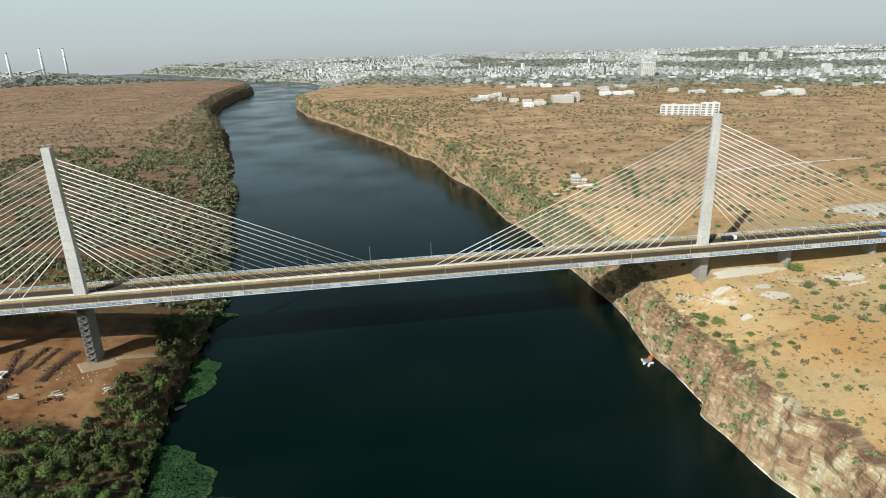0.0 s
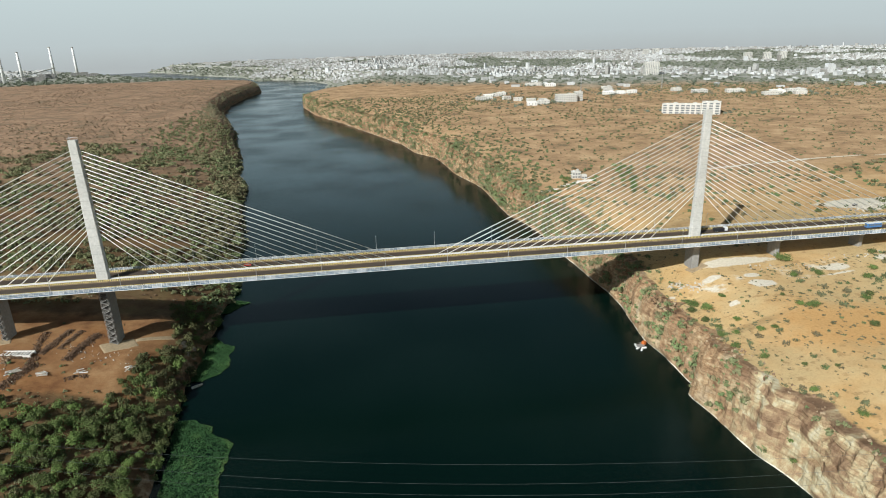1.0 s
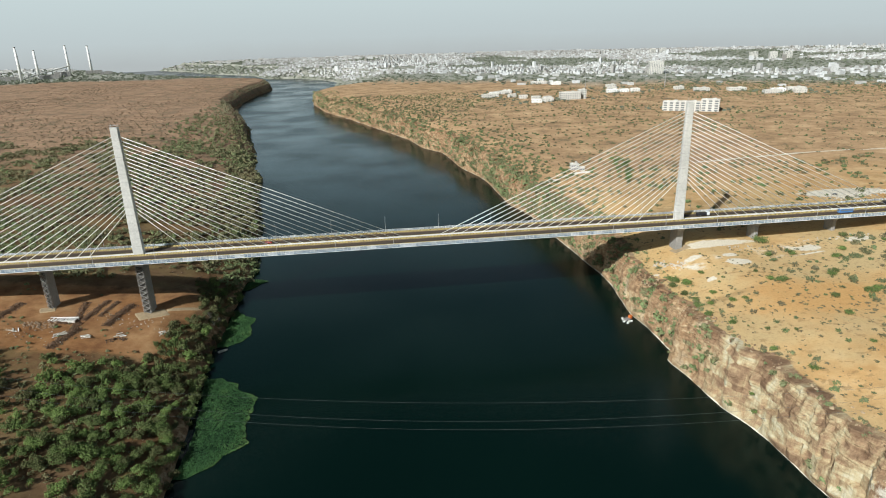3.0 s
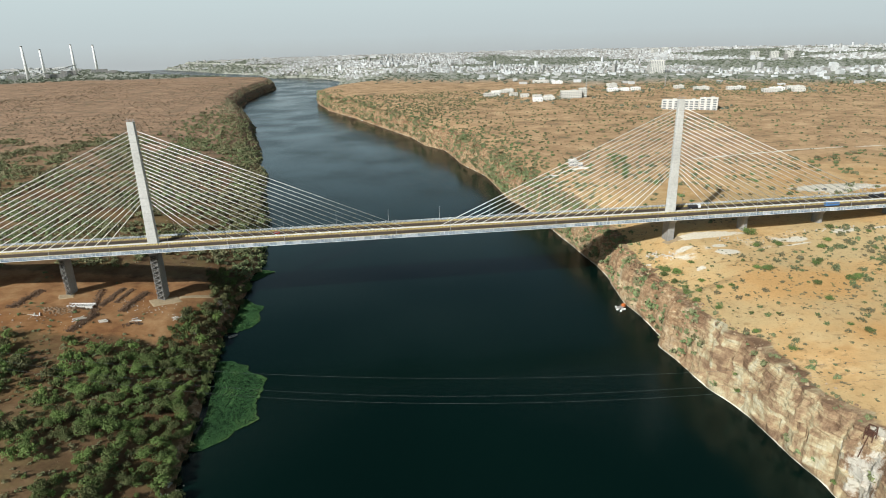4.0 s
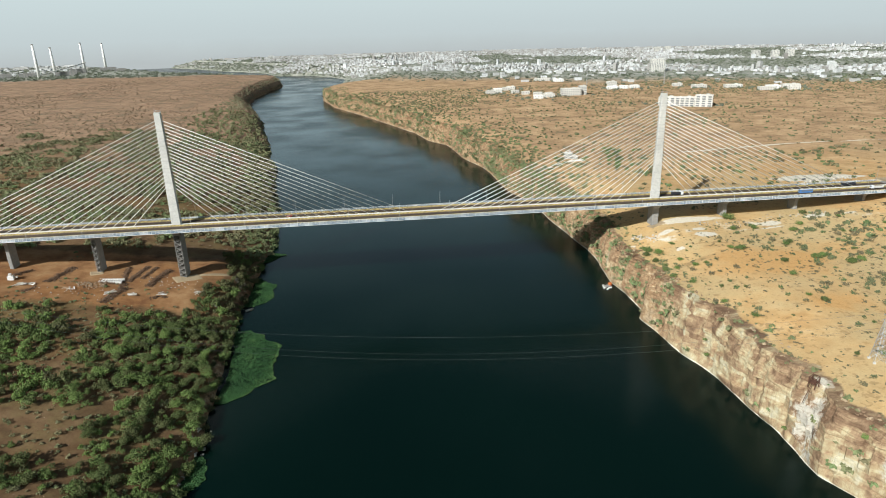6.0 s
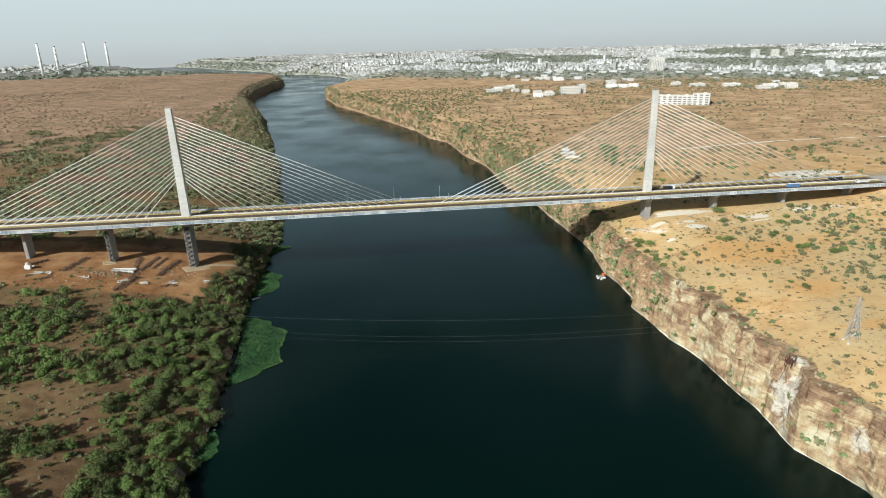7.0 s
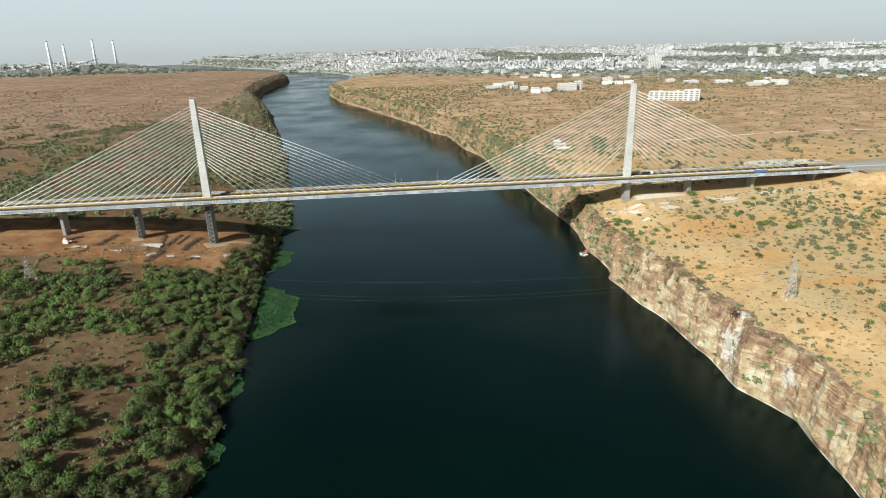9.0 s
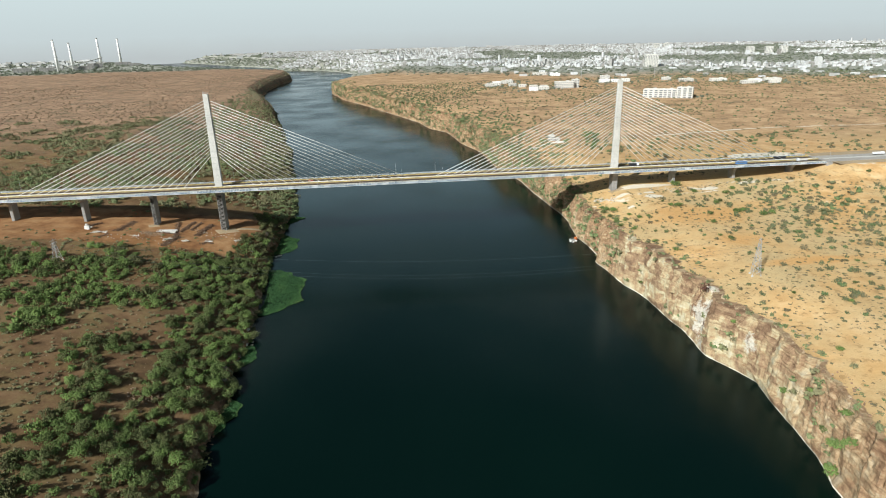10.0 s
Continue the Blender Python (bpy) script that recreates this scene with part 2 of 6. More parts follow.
    slab = ramp(n, l, stone, ((0.32, (0.185, 0.115, 0.070)), (0.42, (0.290, 0.192, 0.115)), (0.50, (0.375, 0.275, 0.160)), (0.57, (0.450, 0.370, 0.225)), (0.68, (0.52, 0.47, 0.335))))
    slab = mixed(n, l, 0.38, slab, ramp(n, l, beds, ((0.33, (0.52, 0.46, 0.42)), (0.46, (1.0, 1.0, 1.0)))), "MULTIPLY")
    rock = mixed(n, l, attribute(n, "cream"), rock, slab)
    # rain streaks down the face
    drip = n.new("ShaderNodeCombineXYZ")
    for k, s in enumerate((0.3, 1.1, 0.045)):
        l.new(sums(n, l, "MULTIPLY", sep.outputs[k], s), drip.inputs[k])
    streak = noise_node(n, l, 1.0, 5.0, 0.6, drip.outputs[0])
    rock = mixed(n, l, 0.45, rock, ramp(n, l, streak, ((0.32, (0.50, 0.44, 0.40)), (0.47, (1, 1, 1)), (0.6, (1.06, 1.05, 1.02)))), "MULTIPLY")
    layer = n.new("ShaderNodeCombineXYZ")
    for k, s in enumerate((0.04, 0.05, 1.5)):
        l.new(sums(n, l, "MULTIPLY", sep.outputs[k], s), layer.inputs[k])
    lines = ramp(n, l, noise_node(n, l, 1.0, 4.0, 0.6, layer.outputs[0]), ((0.38, (0.55, 0.50, 0.46)), (0.47, (1.0, 1.0, 1.0))))
    upper = n.new("ShaderNodeMapRange")
    upper.inputs[1].default_value, upper.inputs[2].default_value, upper.inputs[3].default_value, upper.inputs[4].default_value = 18, 30, 0.15, 0.5
    l.new(sep.outputs[2], upper.inputs[0])
    rock = mixed(n, l, upper.outputs[0], rock, mixed(n, l, 1.0, rock, lines, "MULTIPLY"))
    joint = steps(n, l, noise_node(n, l, 0.16, 8.0, 0.75, pos), 0.585, 0.66)
    rock = mixed(n, l, sums(n, l, "MULTIPLY", joint, 0.16), rock, (0.09, 0.06, 0.04))
    chalky = steps(n, l, sums(n, l, "ADD", attribute(n, "chalk"), sums(n, l, "MULTIPLY", sums(n, l, "SUBTRACT", area, 0.5), 3.6)), 0.40, 0.72)
    rock = mixed(n, l, sums(n, l, "MULTIPLY", chalky, sums(n, l, "MINIMUM", sums(n, l, "MULTIPLY", attribute(n, "chalk"), 4.0), 0.85)), rock, ramp(n, l, beds, ((0.36, (0.30, 0.27, 0.215)), (0.49, (0.54, 0.50, 0.42)))))
    edge = n.new("ShaderNodeMath")
    edge.operation = "ADD"
    l.new(attribute(n, "rock"), edge.inputs[0])
    l.new(sums(n, l, "MULTIPLY", sums(n, l, "SUBTRACT", mid, 0.5), 1.3), edge.inputs[1])
    col = mixed(n, l, steps(n, l, edge.outputs[0], 0.40, 0.56), soil, rock)
    col = mixed(n, l, steps(n, l, sums(n, l, "ADD", attribute(n, "pale"), sums(n, l, "MULTIPLY", sums(n, l, "SUBTRACT", mid, 0.5), 1.2)), 0.5, 0.62),
                col, ramp(n, l, fine, ((0.3, (0.55, 0.48, 0.36)), (0.7, (0.78, 0.72, 0.60)))))
    l.new(col, b.inputs["Base Color"])
    h = sums(n, l, "ADD", sums(n, l, "MULTIPLY", mid, 1.5), sums(n, l, "ADD", fine, sums(n, l, "MULTIPLY", beds, 1.5)))
    bumped(n, l, b, h, 0.45, 0.3)
    return m


def water_material():
    m, n, l, b = material("river_water", 0.16, 0, 0.29)
    b.inputs["IOR"].default_value = 1.333
    b.inputs["Specular Tint"].default_value = (0.56, 0.90, 0.98, 1)
    pos = position(n)
    c = ramp(n, l, noise_node(n, l, 0.006, 3.0, 0.5, pos), ((0.35, (0.0011, 0.0072, 0.0053)), (0.65, (0.0014, 0.0087, 0.0061))))
    l.new(c, b.inputs["Base Color"])
    gust = ramp(n, l, noise_node(n, l, 0.009, 4.0, 0.5, pos), ((0.35, (0.12, 0.12, 0.12)), (0.62, (0.27, 0.27, 0.27))))
    l.new(gust, b.inputs["Roughness"])
    waves = noise_node(n, l, 0.8, 4.0, 0.6, pos)
    bumped(n, l, b, waves, 0.15, 0.35)
    return m


def leaf_material(name, dark, mid, light):
    m, n, l, b = material(name, 0.75, 0, 0.2)
    c = ramp(n, l, attribute(n, "tint"), ((0.0, dark), (0.5, mid), (1.0, light)))
    g = n.new("ShaderNodeNewGeometry").outputs["Random Per Island"]
    c = mixed(n, l, 1.0, c, ramp(n, l, g, ((0.0, (0.82, 0.82, 0.82)), (1.0, (1.15, 1.15, 1.15)))), "MULTIPLY")
    l.new(c, b.inputs["Base Color"])
    return m


M_EARTH, M_WATER = ground_material(), water_material()
M_LEAF = leaf_material("leaves", (0.092, 0.092, 0.038), (0.110, 0.152, 0.046), (0.152, 0.220, 0.060))
M_LEAF_DRY = leaf_material("dry_leaves", (0.172, 0.145, 0.082), (0.142, 0.155, 0.076), (0.128, 0.175, 0.070))
M_SCRUB = leaf_material("scrub_leaves", (0.200, 0.176, 0.094), (0.186, 0.196, 0.094), (0.170, 0.222, 0.092))
M_LEAF_FAR = leaf_material("far_scrub_leaves", (0.290, 0.195, 0.130), (0.250, 0.190, 0.120), (0.205, 0.195, 0.112))
# town foliage: dusty green, lightened in the base colour for distance haze
M_LEAF_TOWN = leaf_material("dusty_hazed_leaves", (0.135, 0.150, 0.108), (0.160, 0.178, 0.124), (0.190, 0.205, 0.145))
M_WEED = leaf_material("water_plants", (0.026, 0.072, 0.024), (0.046, 0.118, 0.036), (0.115, 0.175, 0.056))
M_BARK = plain("bark", (0.13, 0.09, 0.06), 0.9, 0, 3, 0.4, 0.05)
M_CONCRETE = plain("concrete", (0.56, 0.54, 0.49), 0.85, 0, 0.8, 0.14, 0.01, 0.18)
M_CONCRETE_DARK = plain("weathered_concrete", (0.34, 0.32, 0.29), 0.9, 0, 0.7, 0.22, 0.01, 0.25)
M_DUST = plain("road_dust", (0.30, 0.215, 0.125), 0.95, 0, 0.5, 0.3, 0, 0.3)
M_ASPHALT = plain("asphalt", (0.092, 0.068, 0.050), 0.9, 0, 1.5, 0.3, 0.004, 0.25)
M_PIER = plain("pier_concrete", (0.30, 0.285, 0.26), 0.9, 0, 0.7, 0.16, 0.01, 0.22)
M_ROAD = plain("dusty_road", (0.40, 0.37, 0.325), 0.9, 0, 0.6, 0.2, 0.01, 0.2)
M_WHITE = plain("white_paint", (0.80, 0.78, 0.73), 0.6, 0, 1.0, 0.08, 0, 0.1)
M_CREAM = plain("cream_wall", (0.62, 0.59, 0.53), 0.8, 0, 0.5, 0.12, 0, 0.16)
M_YELLOW = plain("yellow_paint", (0.56, 0.43, 0.15), 0.6, 0, 1.0, 0.15, 0, 0.2)
M_BLACK = plain("black_paint", (0.06, 0.05, 0.035), 0.6, 0, 1.0, 0.15)
M_RAIL = plain("blue_grey_rail_paint", (0.155, 0.225, 0.30), 0.5, 0.1, 1.0, 0.15, 0, 0.2)
M_RAIL_PALE = plain("pale_rail_paint", (0.42, 0.47, 0.52), 0.5, 0.1, 1.0, 0.1, 0, 0.1)
M_CABLE = plain("cable_sheath", (0.88, 0.85, 0.78), 0.45, 0, 0.5, 0.05)
M_STEEL = plain("galvanised_steel", (0.50, 0.50, 0.49), 0.5, 0.6, 2.0, 0.15)
M_WIRE = plain("aluminium_wire", (0.12, 0.13, 0.125), 0.5, 0.3, 2.0, 0.05)
M_DARKGLASS = plain("dark_window_glass", (0.19, 0.20, 0.20), 0.15, 0, 0.2, 0.3)
M_ROCK = plain("loose_rock", (0.150, 0.090, 0.054), 0.95, 0, 0.6, 0.45, 0.1)
M_RUBBLE = plain("dusty_rubble", (0.30, 0.21, 0.135), 0.95, 0, 0.6, 0.4, 0.1)
M_ROCK_RIM = plain("rim_rock", (0.27, 0.175, 0.105), 0.95, 0, 0.6, 0.4, 0.1)
M_ROCK_RIM2 = plain("rim_slabs", (0.40, 0.295, 0.185), 0.95, 0, 0.6, 0.3, 0.1)
M_ROCK_PALE = plain("pale_rock", (0.52, 0.47, 0.39), 0.95, 0, 0.6, 0.25, 0.1)
M_STAIR_SHADE = plain("stair_shade", (0.085, 0.075, 0.062), 0.8, 0, 1.5, 0.3)
M_RUST = plain("rusty_steel", (0.12, 0.055, 0.035), 0.85, 0.1, 2.0, 0.35)
M_RUBBER = plain("rubber", (0.02, 0.02, 0.02), 0.8)
M_RED = plain("red_paint", (0.42, 0.035, 0.02), 0.5)
M_ORANGE = plain("orange_paint", (0.60, 0.16, 0.04), 0.5)
M_BLUE = plain("blue_paint", (0.08, 0.20, 0.42), 0.4)
M_CAR_DARK = plain("dark_car_paint", (0.03, 0.03, 0.035), 0.3)
M_CAR_WHITE = plain("white_car_paint", (0.75, 0.75, 0.74), 0.3)


# ---- mesh helpers ----
def mesh_from(name, verts, faces, mats, smooth_shade=False, attrs=None, face_mat=None):
    """verts: n x 3; faces: m x k array, all with k corners."""
    me = bpy.data.meshes.new(name)
    verts, faces = np.asarray(verts, np.float32), np.asarray(faces, np.int32)
    me.vertices.add(len(verts))
    me.vertices.foreach_set("co", verts.ravel())
    k = faces.shape[1]
    me.loops.add(faces.size)
    me.loops.foreach_set("vertex_index", faces.ravel())
    me.polygons.add(len(faces))
    me.polygons.foreach_set("loop_start", np.arange(0, faces.size, k, dtype=np.int32))
    for m in mats:
        me.materials.append(m)
    me.update(calc_edges=True)
    me.polygons.foreach_set("use_smooth", np.full(len(faces), smooth_shade))
    if face_mat is not None:
        me.polygons.foreach_set("material_index", np.asarray(face_mat, np.int32))
    for key, vals in (attrs or {}).items():
        a = me.attributes.new(key, "FLOAT", "POINT")
        a.data.foreach_set("value", np.asarray(vals, np.float32))
    me.update()
    return me


def part(name, bm, mat, parent=None, label="", smooth_shade=False):
    me = bpy.data.meshes.new(name)
    bm.to_mesh(me)
    bm.free()
    me.materials.append(mat)
    if smooth_shade:
        me.polygons.foreach_set("use_smooth", np.full(len(me.polygons), True))
    ob = new(name, me)
    if parent:
        ob.parent = parent
    if label:
        tagged(ob, label)
    return ob


def shared(name, me, parent, m, label=""):
    ob = new(name, me)
    ob.parent = parent
    ob.matrix_basis = m
    if label:
        tagged(ob, label)
    return ob


def thing(name, label, category, m=None, group="", kind=""):
    e = new(name)
    e.empty_display_size = 0.5
    if m is not None:
        e.matrix_basis = m
    return tagged(e, label, category, group, kind)


def box(bm, x0, x1, y0, y1, z0, z1, bevel=0.0, m=None):
    vs = [bm.verts.new((x, y, z)) for z in (z0, z1) for y in (y0, y1) for x in (x0, x1)]
    fs = [bm.faces.new([vs[i] for i in f]) for f in ((0, 2, 3, 1), (4, 5, 7, 6), (0, 1, 5, 4), (2, 6, 7, 3), (0, 4, 6, 2), (1, 3, 7, 5))]
    if m is not None:
        for v in vs:
            v.co = m @ v.co
    if bevel:
        es = list({e for f in fs for e in f.edges})
        bmesh.ops.bevel(bm, geom=es, offset=bevel, segments=1, affect="EDGES")
    return bm


def bar(bm, a, b, r, sides=6, r2=None):
    """A round bar from a to b, tapering from r to r2."""
    a, b = Vector(a), Vector(b)
    q = (b - a).to_track_quat("Z", "Y")
    r2 = r if r2 is None else r2
    rings = []
    for p, rad in ((a, r), (b, r2)):
        rings.append([bm.verts.new(p + q @ Vector((rad * math.cos(2 * math.pi * k / sides), rad * math.sin(2 * math.pi * k / sides), 0))) for k in range(sides)])
    for k in range(sides):
        j = (k + 1) % sides
        bm.faces.new((rings[0][k], rings[0][j], rings[1][j], rings[1][k]))
    bm.faces.new(rings[0][::-1])
    bm.faces.new(rings[1])
    return bm


def extrude_profile(bm, profile, x0, x1, step=None):
    """A closed (y, z) profile swept along x."""
    n = max(1, round((x1 - x0) / step)) if step else 1
    rings = [[bm.verts.new((x0 + (x1 - x0) * k / n, y, z)) for y, z in profile] for k in range(n + 1)]
    c = len(profile)
    for a, b in zip(rings, rings[1:]):
        for k in range(c):
            j = (k + 1) % c
            bm.faces.new((a[k], b[k], b[j], a[j]))
    bm.faces.new(rings[0])
    bm.faces.new(rings[-1][::-1])
    bmesh.ops.recalc_face_normals(bm, faces=bm.faces[:])
    return bm


# ---- the land: one sheet with the river bed in it ----
def spread(*runs):
    out = []
    for a, b, s in runs:
        out.append(np.arange(a, b, s))
    return np.concatenate(out + [[runs[-1][1]]])


def facets(y, size, seed):
    """Flat faces that meet at corners about every so many metres: 0 to 1 along y."""
    k = np.floor(y / size)
    f = y / size - k
    cut = 0.25 + 0.5 * hash01(k, 0 * k, seed + 1)
    a, b, c = hash01(k, 0 * k, seed), hash01(k, 0 * k, seed + 2), hash01(k + 1, 0 * k, seed)
    return np.where(f < cut, a + (b - a) * f / cut, b + (c - b) * (f - cut) / (1 - cut))


def land():
    ys = spread((-2500, -900, 160), (-900, -560, 17), (-560, -400, 4.0), (-400, -20, 1.15), (-20, 60, 2.0), (60, 420, 4.0), (420, 1500, 9), (1500, 2600, 22), (2600, 5000, 70), (5000, 9500, 500))
    u = np.concatenate([[-0.05, -0.012, 0.0, 0.012, 0.026], np.linspace(0.045, 1.0, 62)])
    dr = spread((1.2, 20, 2.2), (20, 60, 4), (60, 330, 12), (330, 1500, 45), (1500, 8500, 350))
    dl = spread((0, 45, 2.5), (45, 200, 7), (200, 330, 13), (330, 1500, 45), (1500, 8500, 350))
    rows_v, rows_a = [], []
    Y = ys[:, None]
    sl, sr = shore_left(ys)[:, None], shore_right(ys)[:, None]
    # west bank, from far to the shore
    D = dl[::-1][None, :] + 0 * Y
    XL = sl - D
    ZL = west(XL, Y + 0 * XL)
    # river bed
    bed = np.array([0.12, 0.5, 0.88])[None, :]
    XB = sl + 1 + (sr - sl - 2) * bed
    ZB = -6.0 + 0 * XB
    # cliff
    H, W = cliff_top(ys)[:, None], cliff_width(ys)[:, None]
    U = u[None, :] + 0 * Y
    zc = U * H
    massive = smooth(0.15, 0.35, fbm(Y, 0 * Y, 55, 2, 62) + 0.25)
    bench = 0.62 + 0.14 * fbm(Y, 0 * Y, 40, 2, 51)                 # where the massive face gives way to thin beds
    thin = (zc + 0.8 * fbm(Y + 0 * U, 0 * zc, 30, 2, 63)) / 1.55
    stair = (np.floor(thin) + smooth(0.55, 0.95, thin - np.floor(thin))) * 1.55 / H
    upper = smooth(0, 1, (stair - bench) / (1 - bench))
    thick = np.floor((zc + 1.5 * fbm(Y + 0 * U, 0 * zc, 45, 2, 64)) / 6.5)
    lean = np.where(U < bench, 0.30 * U / bench, 0.30 + 0.70 * upper)
    gentle = smooth(1450, 1600, Y)
    lean = lean * (1 - gentle) + np.clip(U, 0, 1) ** 1.25 * gentle
    chips = hash01(np.floor(thin), np.floor((Y + 7.3 * np.floor(thin)) / 2.9), 6) - 0.5
    slots = hash01(np.floor((Y + 3.1 * thick) / 5.2), thick, 7)
    face = np.clip(U * 8, 0, 1) * (1 - smooth(1450, 1600, Y))
    XC = sr + W * np.clip(lean, 0, 1) + face * (4.2 * (facets(Y, 15.0, 70) - 0.5) + 2.0 * (facets(Y + 5.0 * thick, 7.0, 71) - 0.5)
        + 1.5 * (hash01(thick, np.floor((Y + 9.7 * thick) / 11.0), 5) - 0.5) + 0.9 * chips * (0.35 + 0.65 * (U > bench)) + 1.4 * (slots > 0.86)
        + 0.45 * fbm(Y, zc * 0.6, 5.5, 4, 52) + 0.25 * fbm(Y, zc * 1.6, 1.7, 2, 56))
    XC = XC + face * (7.0 * np.exp(-((Y + 37) / 2.6) ** 2) + 3.0 * np.exp(-((Y + 305) / 3.5) ** 2)) * smooth(0.05, 0.3, U)
    XC = XC + np.where(U < 0, -0.6, 0)
    ZC = zc + 0.5 * fbm(Y + 0 * U, zc * 2, 6, 2, 54) * smooth(0.02, 0.1, U)
    # plateau
    top_x = XC[:, -1:]
    XR = np.maximum(sr + W, top_x) + dr[None, :]
    ZR = plateau(XR, Y + 0 * XR)
    ZR = ZR * smooth(-4, 12, dr)[None, :] + ZC[:, -1:] * (1 - smooth(-4, 12, dr))[None, :]
    X = np.concatenate([XL, XB, XC, XR], 1)
    Z = np.concatenate([ZL, ZB, ZC, ZR], 1)
    YY = Y + 0 * X
    nr, nc = X.shape
    verts = np.stack([X, YY, Z], -1).reshape(-1, 3)
    i = np.arange(nr * nc).reshape(nr, nc)
    faces = np.stack([i[:-1, :-1], i[:-1, 1:], i[1:, 1:], i[1:, :-1]], -1).reshape(-1, 4)
    a, b_, c = XL.shape[1], XB.shape[1], XC.shape[1]
    is_w = np.zeros((nr, nc))
    is_w[:, :a + 2] = 1
    rock = np.zeros((nr, nc))
    rock[:, a + b_:a + b_ + c] = 1.0 - smooth(1450, 1600, Y)
    rock[:, a + b_ + c:] = 0.85 * (1 - smooth(1, 5 + 14 * smooth(-0.1, 0.5, fbm(XR, YY[:, a + b_ + c:], 40, 3, 55)), dr[None, :] + 0 * XR)) * (1 - smooth(1450, 1600, YY[:, a + b_ + c:]))
    rock[:, :a] = (1 - smooth(1, 9, D)) * 0.9
    block = np.zeros((nr, nc))
    course = np.floor((Z + 2.0 * fbm(YY, 0 * Z, 30, 2, 65)) / 4.6)
    block[:] = 0.60 * hash01(course, np.floor((YY + 9.1 * course) / 9.0), 66) + 0.40 * hash01(np.floor(Z / 2.3), np.floor((YY + 3.3 * course) / 4.4), 67)
    pale = np.zeros((nr, nc))
    pale[:, a + b_:a + b_ + c] = np.where((zc > -1.0) & (zc < 0.55), 0.66 - 0.15 * smooth(150, 320, Y), 0.0) * (1 - smooth(1450, 1600, Y))
    def blob(cx, cy, rx, ry):
        return np.exp(-(((X - cx) / rx) ** 2 + ((YY - cy) / ry) ** 2) * 1.2)
    # scraped pale ground and rubble spreads
    for cx, cy, rx, ry, s in ((200, -7, 30, 8, 1.15), (152, -5, 10, 8, 0.5), (175, -24, 7, 5, 1.0), (197, -30, 5, 4, 1.1), (195, -41, 9, 6, 1.2), (249, -30, 9, 6, 1.2), (245, -39, 8, 3, 0.9), (289, -27, 9, 6, 1.1), (171, -55, 4, 4, 1.0), (148, -30, 5, 6, 0.6), (312, -30, 6, 3, 0.9),
                              (368, 82, 46, 20, 1.3), (396, 76, 26, 9, 1.0), (352, 60, 16, 8, 0.9), (-172, -9, 10, 7, 0.75), (-140, 8, 9, 20, 0.6), (153, -221, 7, 8, 0.66), (-236, -32, 14, 4, 0.55)):
        pale = np.maximum(pale, s * blob(cx, cy, rx, ry))
    pale = np.maximum(pale, 0.52 * smooth(368, 376, X) * (1 - smooth(20, 50, np.abs(YY))) * (1 - smooth(500, 700, X)))
    pale = np.maximum(pale, 0.40 * np.exp(-((YY + 32) / 26.0) ** 4) * smooth(140, 170, X) * (1 - smooth(330, 370, X)) * (1 - is_w))
    # dirt tracks
    trk = np.abs(YY - (244 + 6 * np.sin(X / 60) + 0.02 * X))
    pale = np.maximum(pale, 0.85 * (1 - smooth(1.2, 4.6, trk)) * smooth(300, 340, X) * (1 - smooth(1200, 1400, X)))
    trk2 = np.abs(YY - (-150 + 0.75 * (X - 250) + 12 * np.sin(X / 37)))
    pale = np.maximum(pale, 0.45 * (1 - smooth(0.8, 3.0, trk2)) * smooth(190, 220, X) * (1 - smooth(420, 460, X)))
    far = smooth(230, 620, YY) * is_w + smooth(10, 300, YY) * (1 - is_w)
    town = smooth(1500, 1850, YY + 0.6 * X + 150 * fbm(X, YY, 300, 3, 61)) * (1 - is_w)
    town = np.maximum(town, smooth(2130, 2280, YY + 60 * fbm(X, YY, 200, 2, 68)) * is_w)
    town = np.maximum(town, smooth(2350, 2700, YY))
    cream = (0.28 + 0.72 * (1 - smooth(-130, -90, YY)) + 0.25 * np.exp(-((YY + 20) / 22.0) ** 2)) * (1 - 0.25 * smooth(60, 200, YY)) * (0.45 + 0.55 * smooth(-335, -265, YY)) * (1 - is_w)
    me = mesh_from("ground", verts, faces, [M_EARTH], True, {"cream": cream.ravel(), "scrape": (is_w * (0.18 + 0.82 * smooth(-66, -48, YY)) * (1 - smooth(20, 45, YY)) * smooth(8, 25, np.abs(X - np.interp(YY, LEFT_Y, LEFT_X)))).ravel(), "chalk": np.clip(1.15 * np.exp(-((YY + 226) / 12.0) ** 2 - ((Z - 15) / 17.0) ** 4) + 0.9 * np.exp(-((YY + 262) / 6.0) ** 2 - ((Z - 20) / 9.0) ** 2) + 0.35 * fbm(YY, Z, 9, 3, 58) - 0.2, 0, 1).ravel(), "west": is_w.ravel(), "ochre": np.maximum.reduce([blob(205, -98, 52, 34), 0.9 * blob(225, -203, 60, 9), 0.8 * blob(206, -158, 26, 20), 0.7 * blob(300, -180, 70, 8)]).ravel(), "block": block.ravel(), "rock": rock.ravel(), "pale": pale.ravel(), "far": far.ravel(), "town": town.ravel()})
    flat = np.ones((nr - 1, nc - 1), bool)
    flat[:, a + b_ - 1:a + b_ + c + 1] = False
    me.polygons.foreach_set("use_smooth", flat.ravel())
    ob = new("ground", me)
    tagged(ob, "ochre and red-brown dry earth with a bedded sandstone river cliff", "ground", kind="structure")
    # the water
    ysw = spread((-2500, -600, 300), (-600, 1500, 30), (1500, 9500, 120))
    l, r = np.interp(ysw, LEFT_Y, LEFT_X) - 22, np.interp(ysw, RIGHT_Y, RIGHT_X) + 16
    t = np.linspace(0, 1, 9)
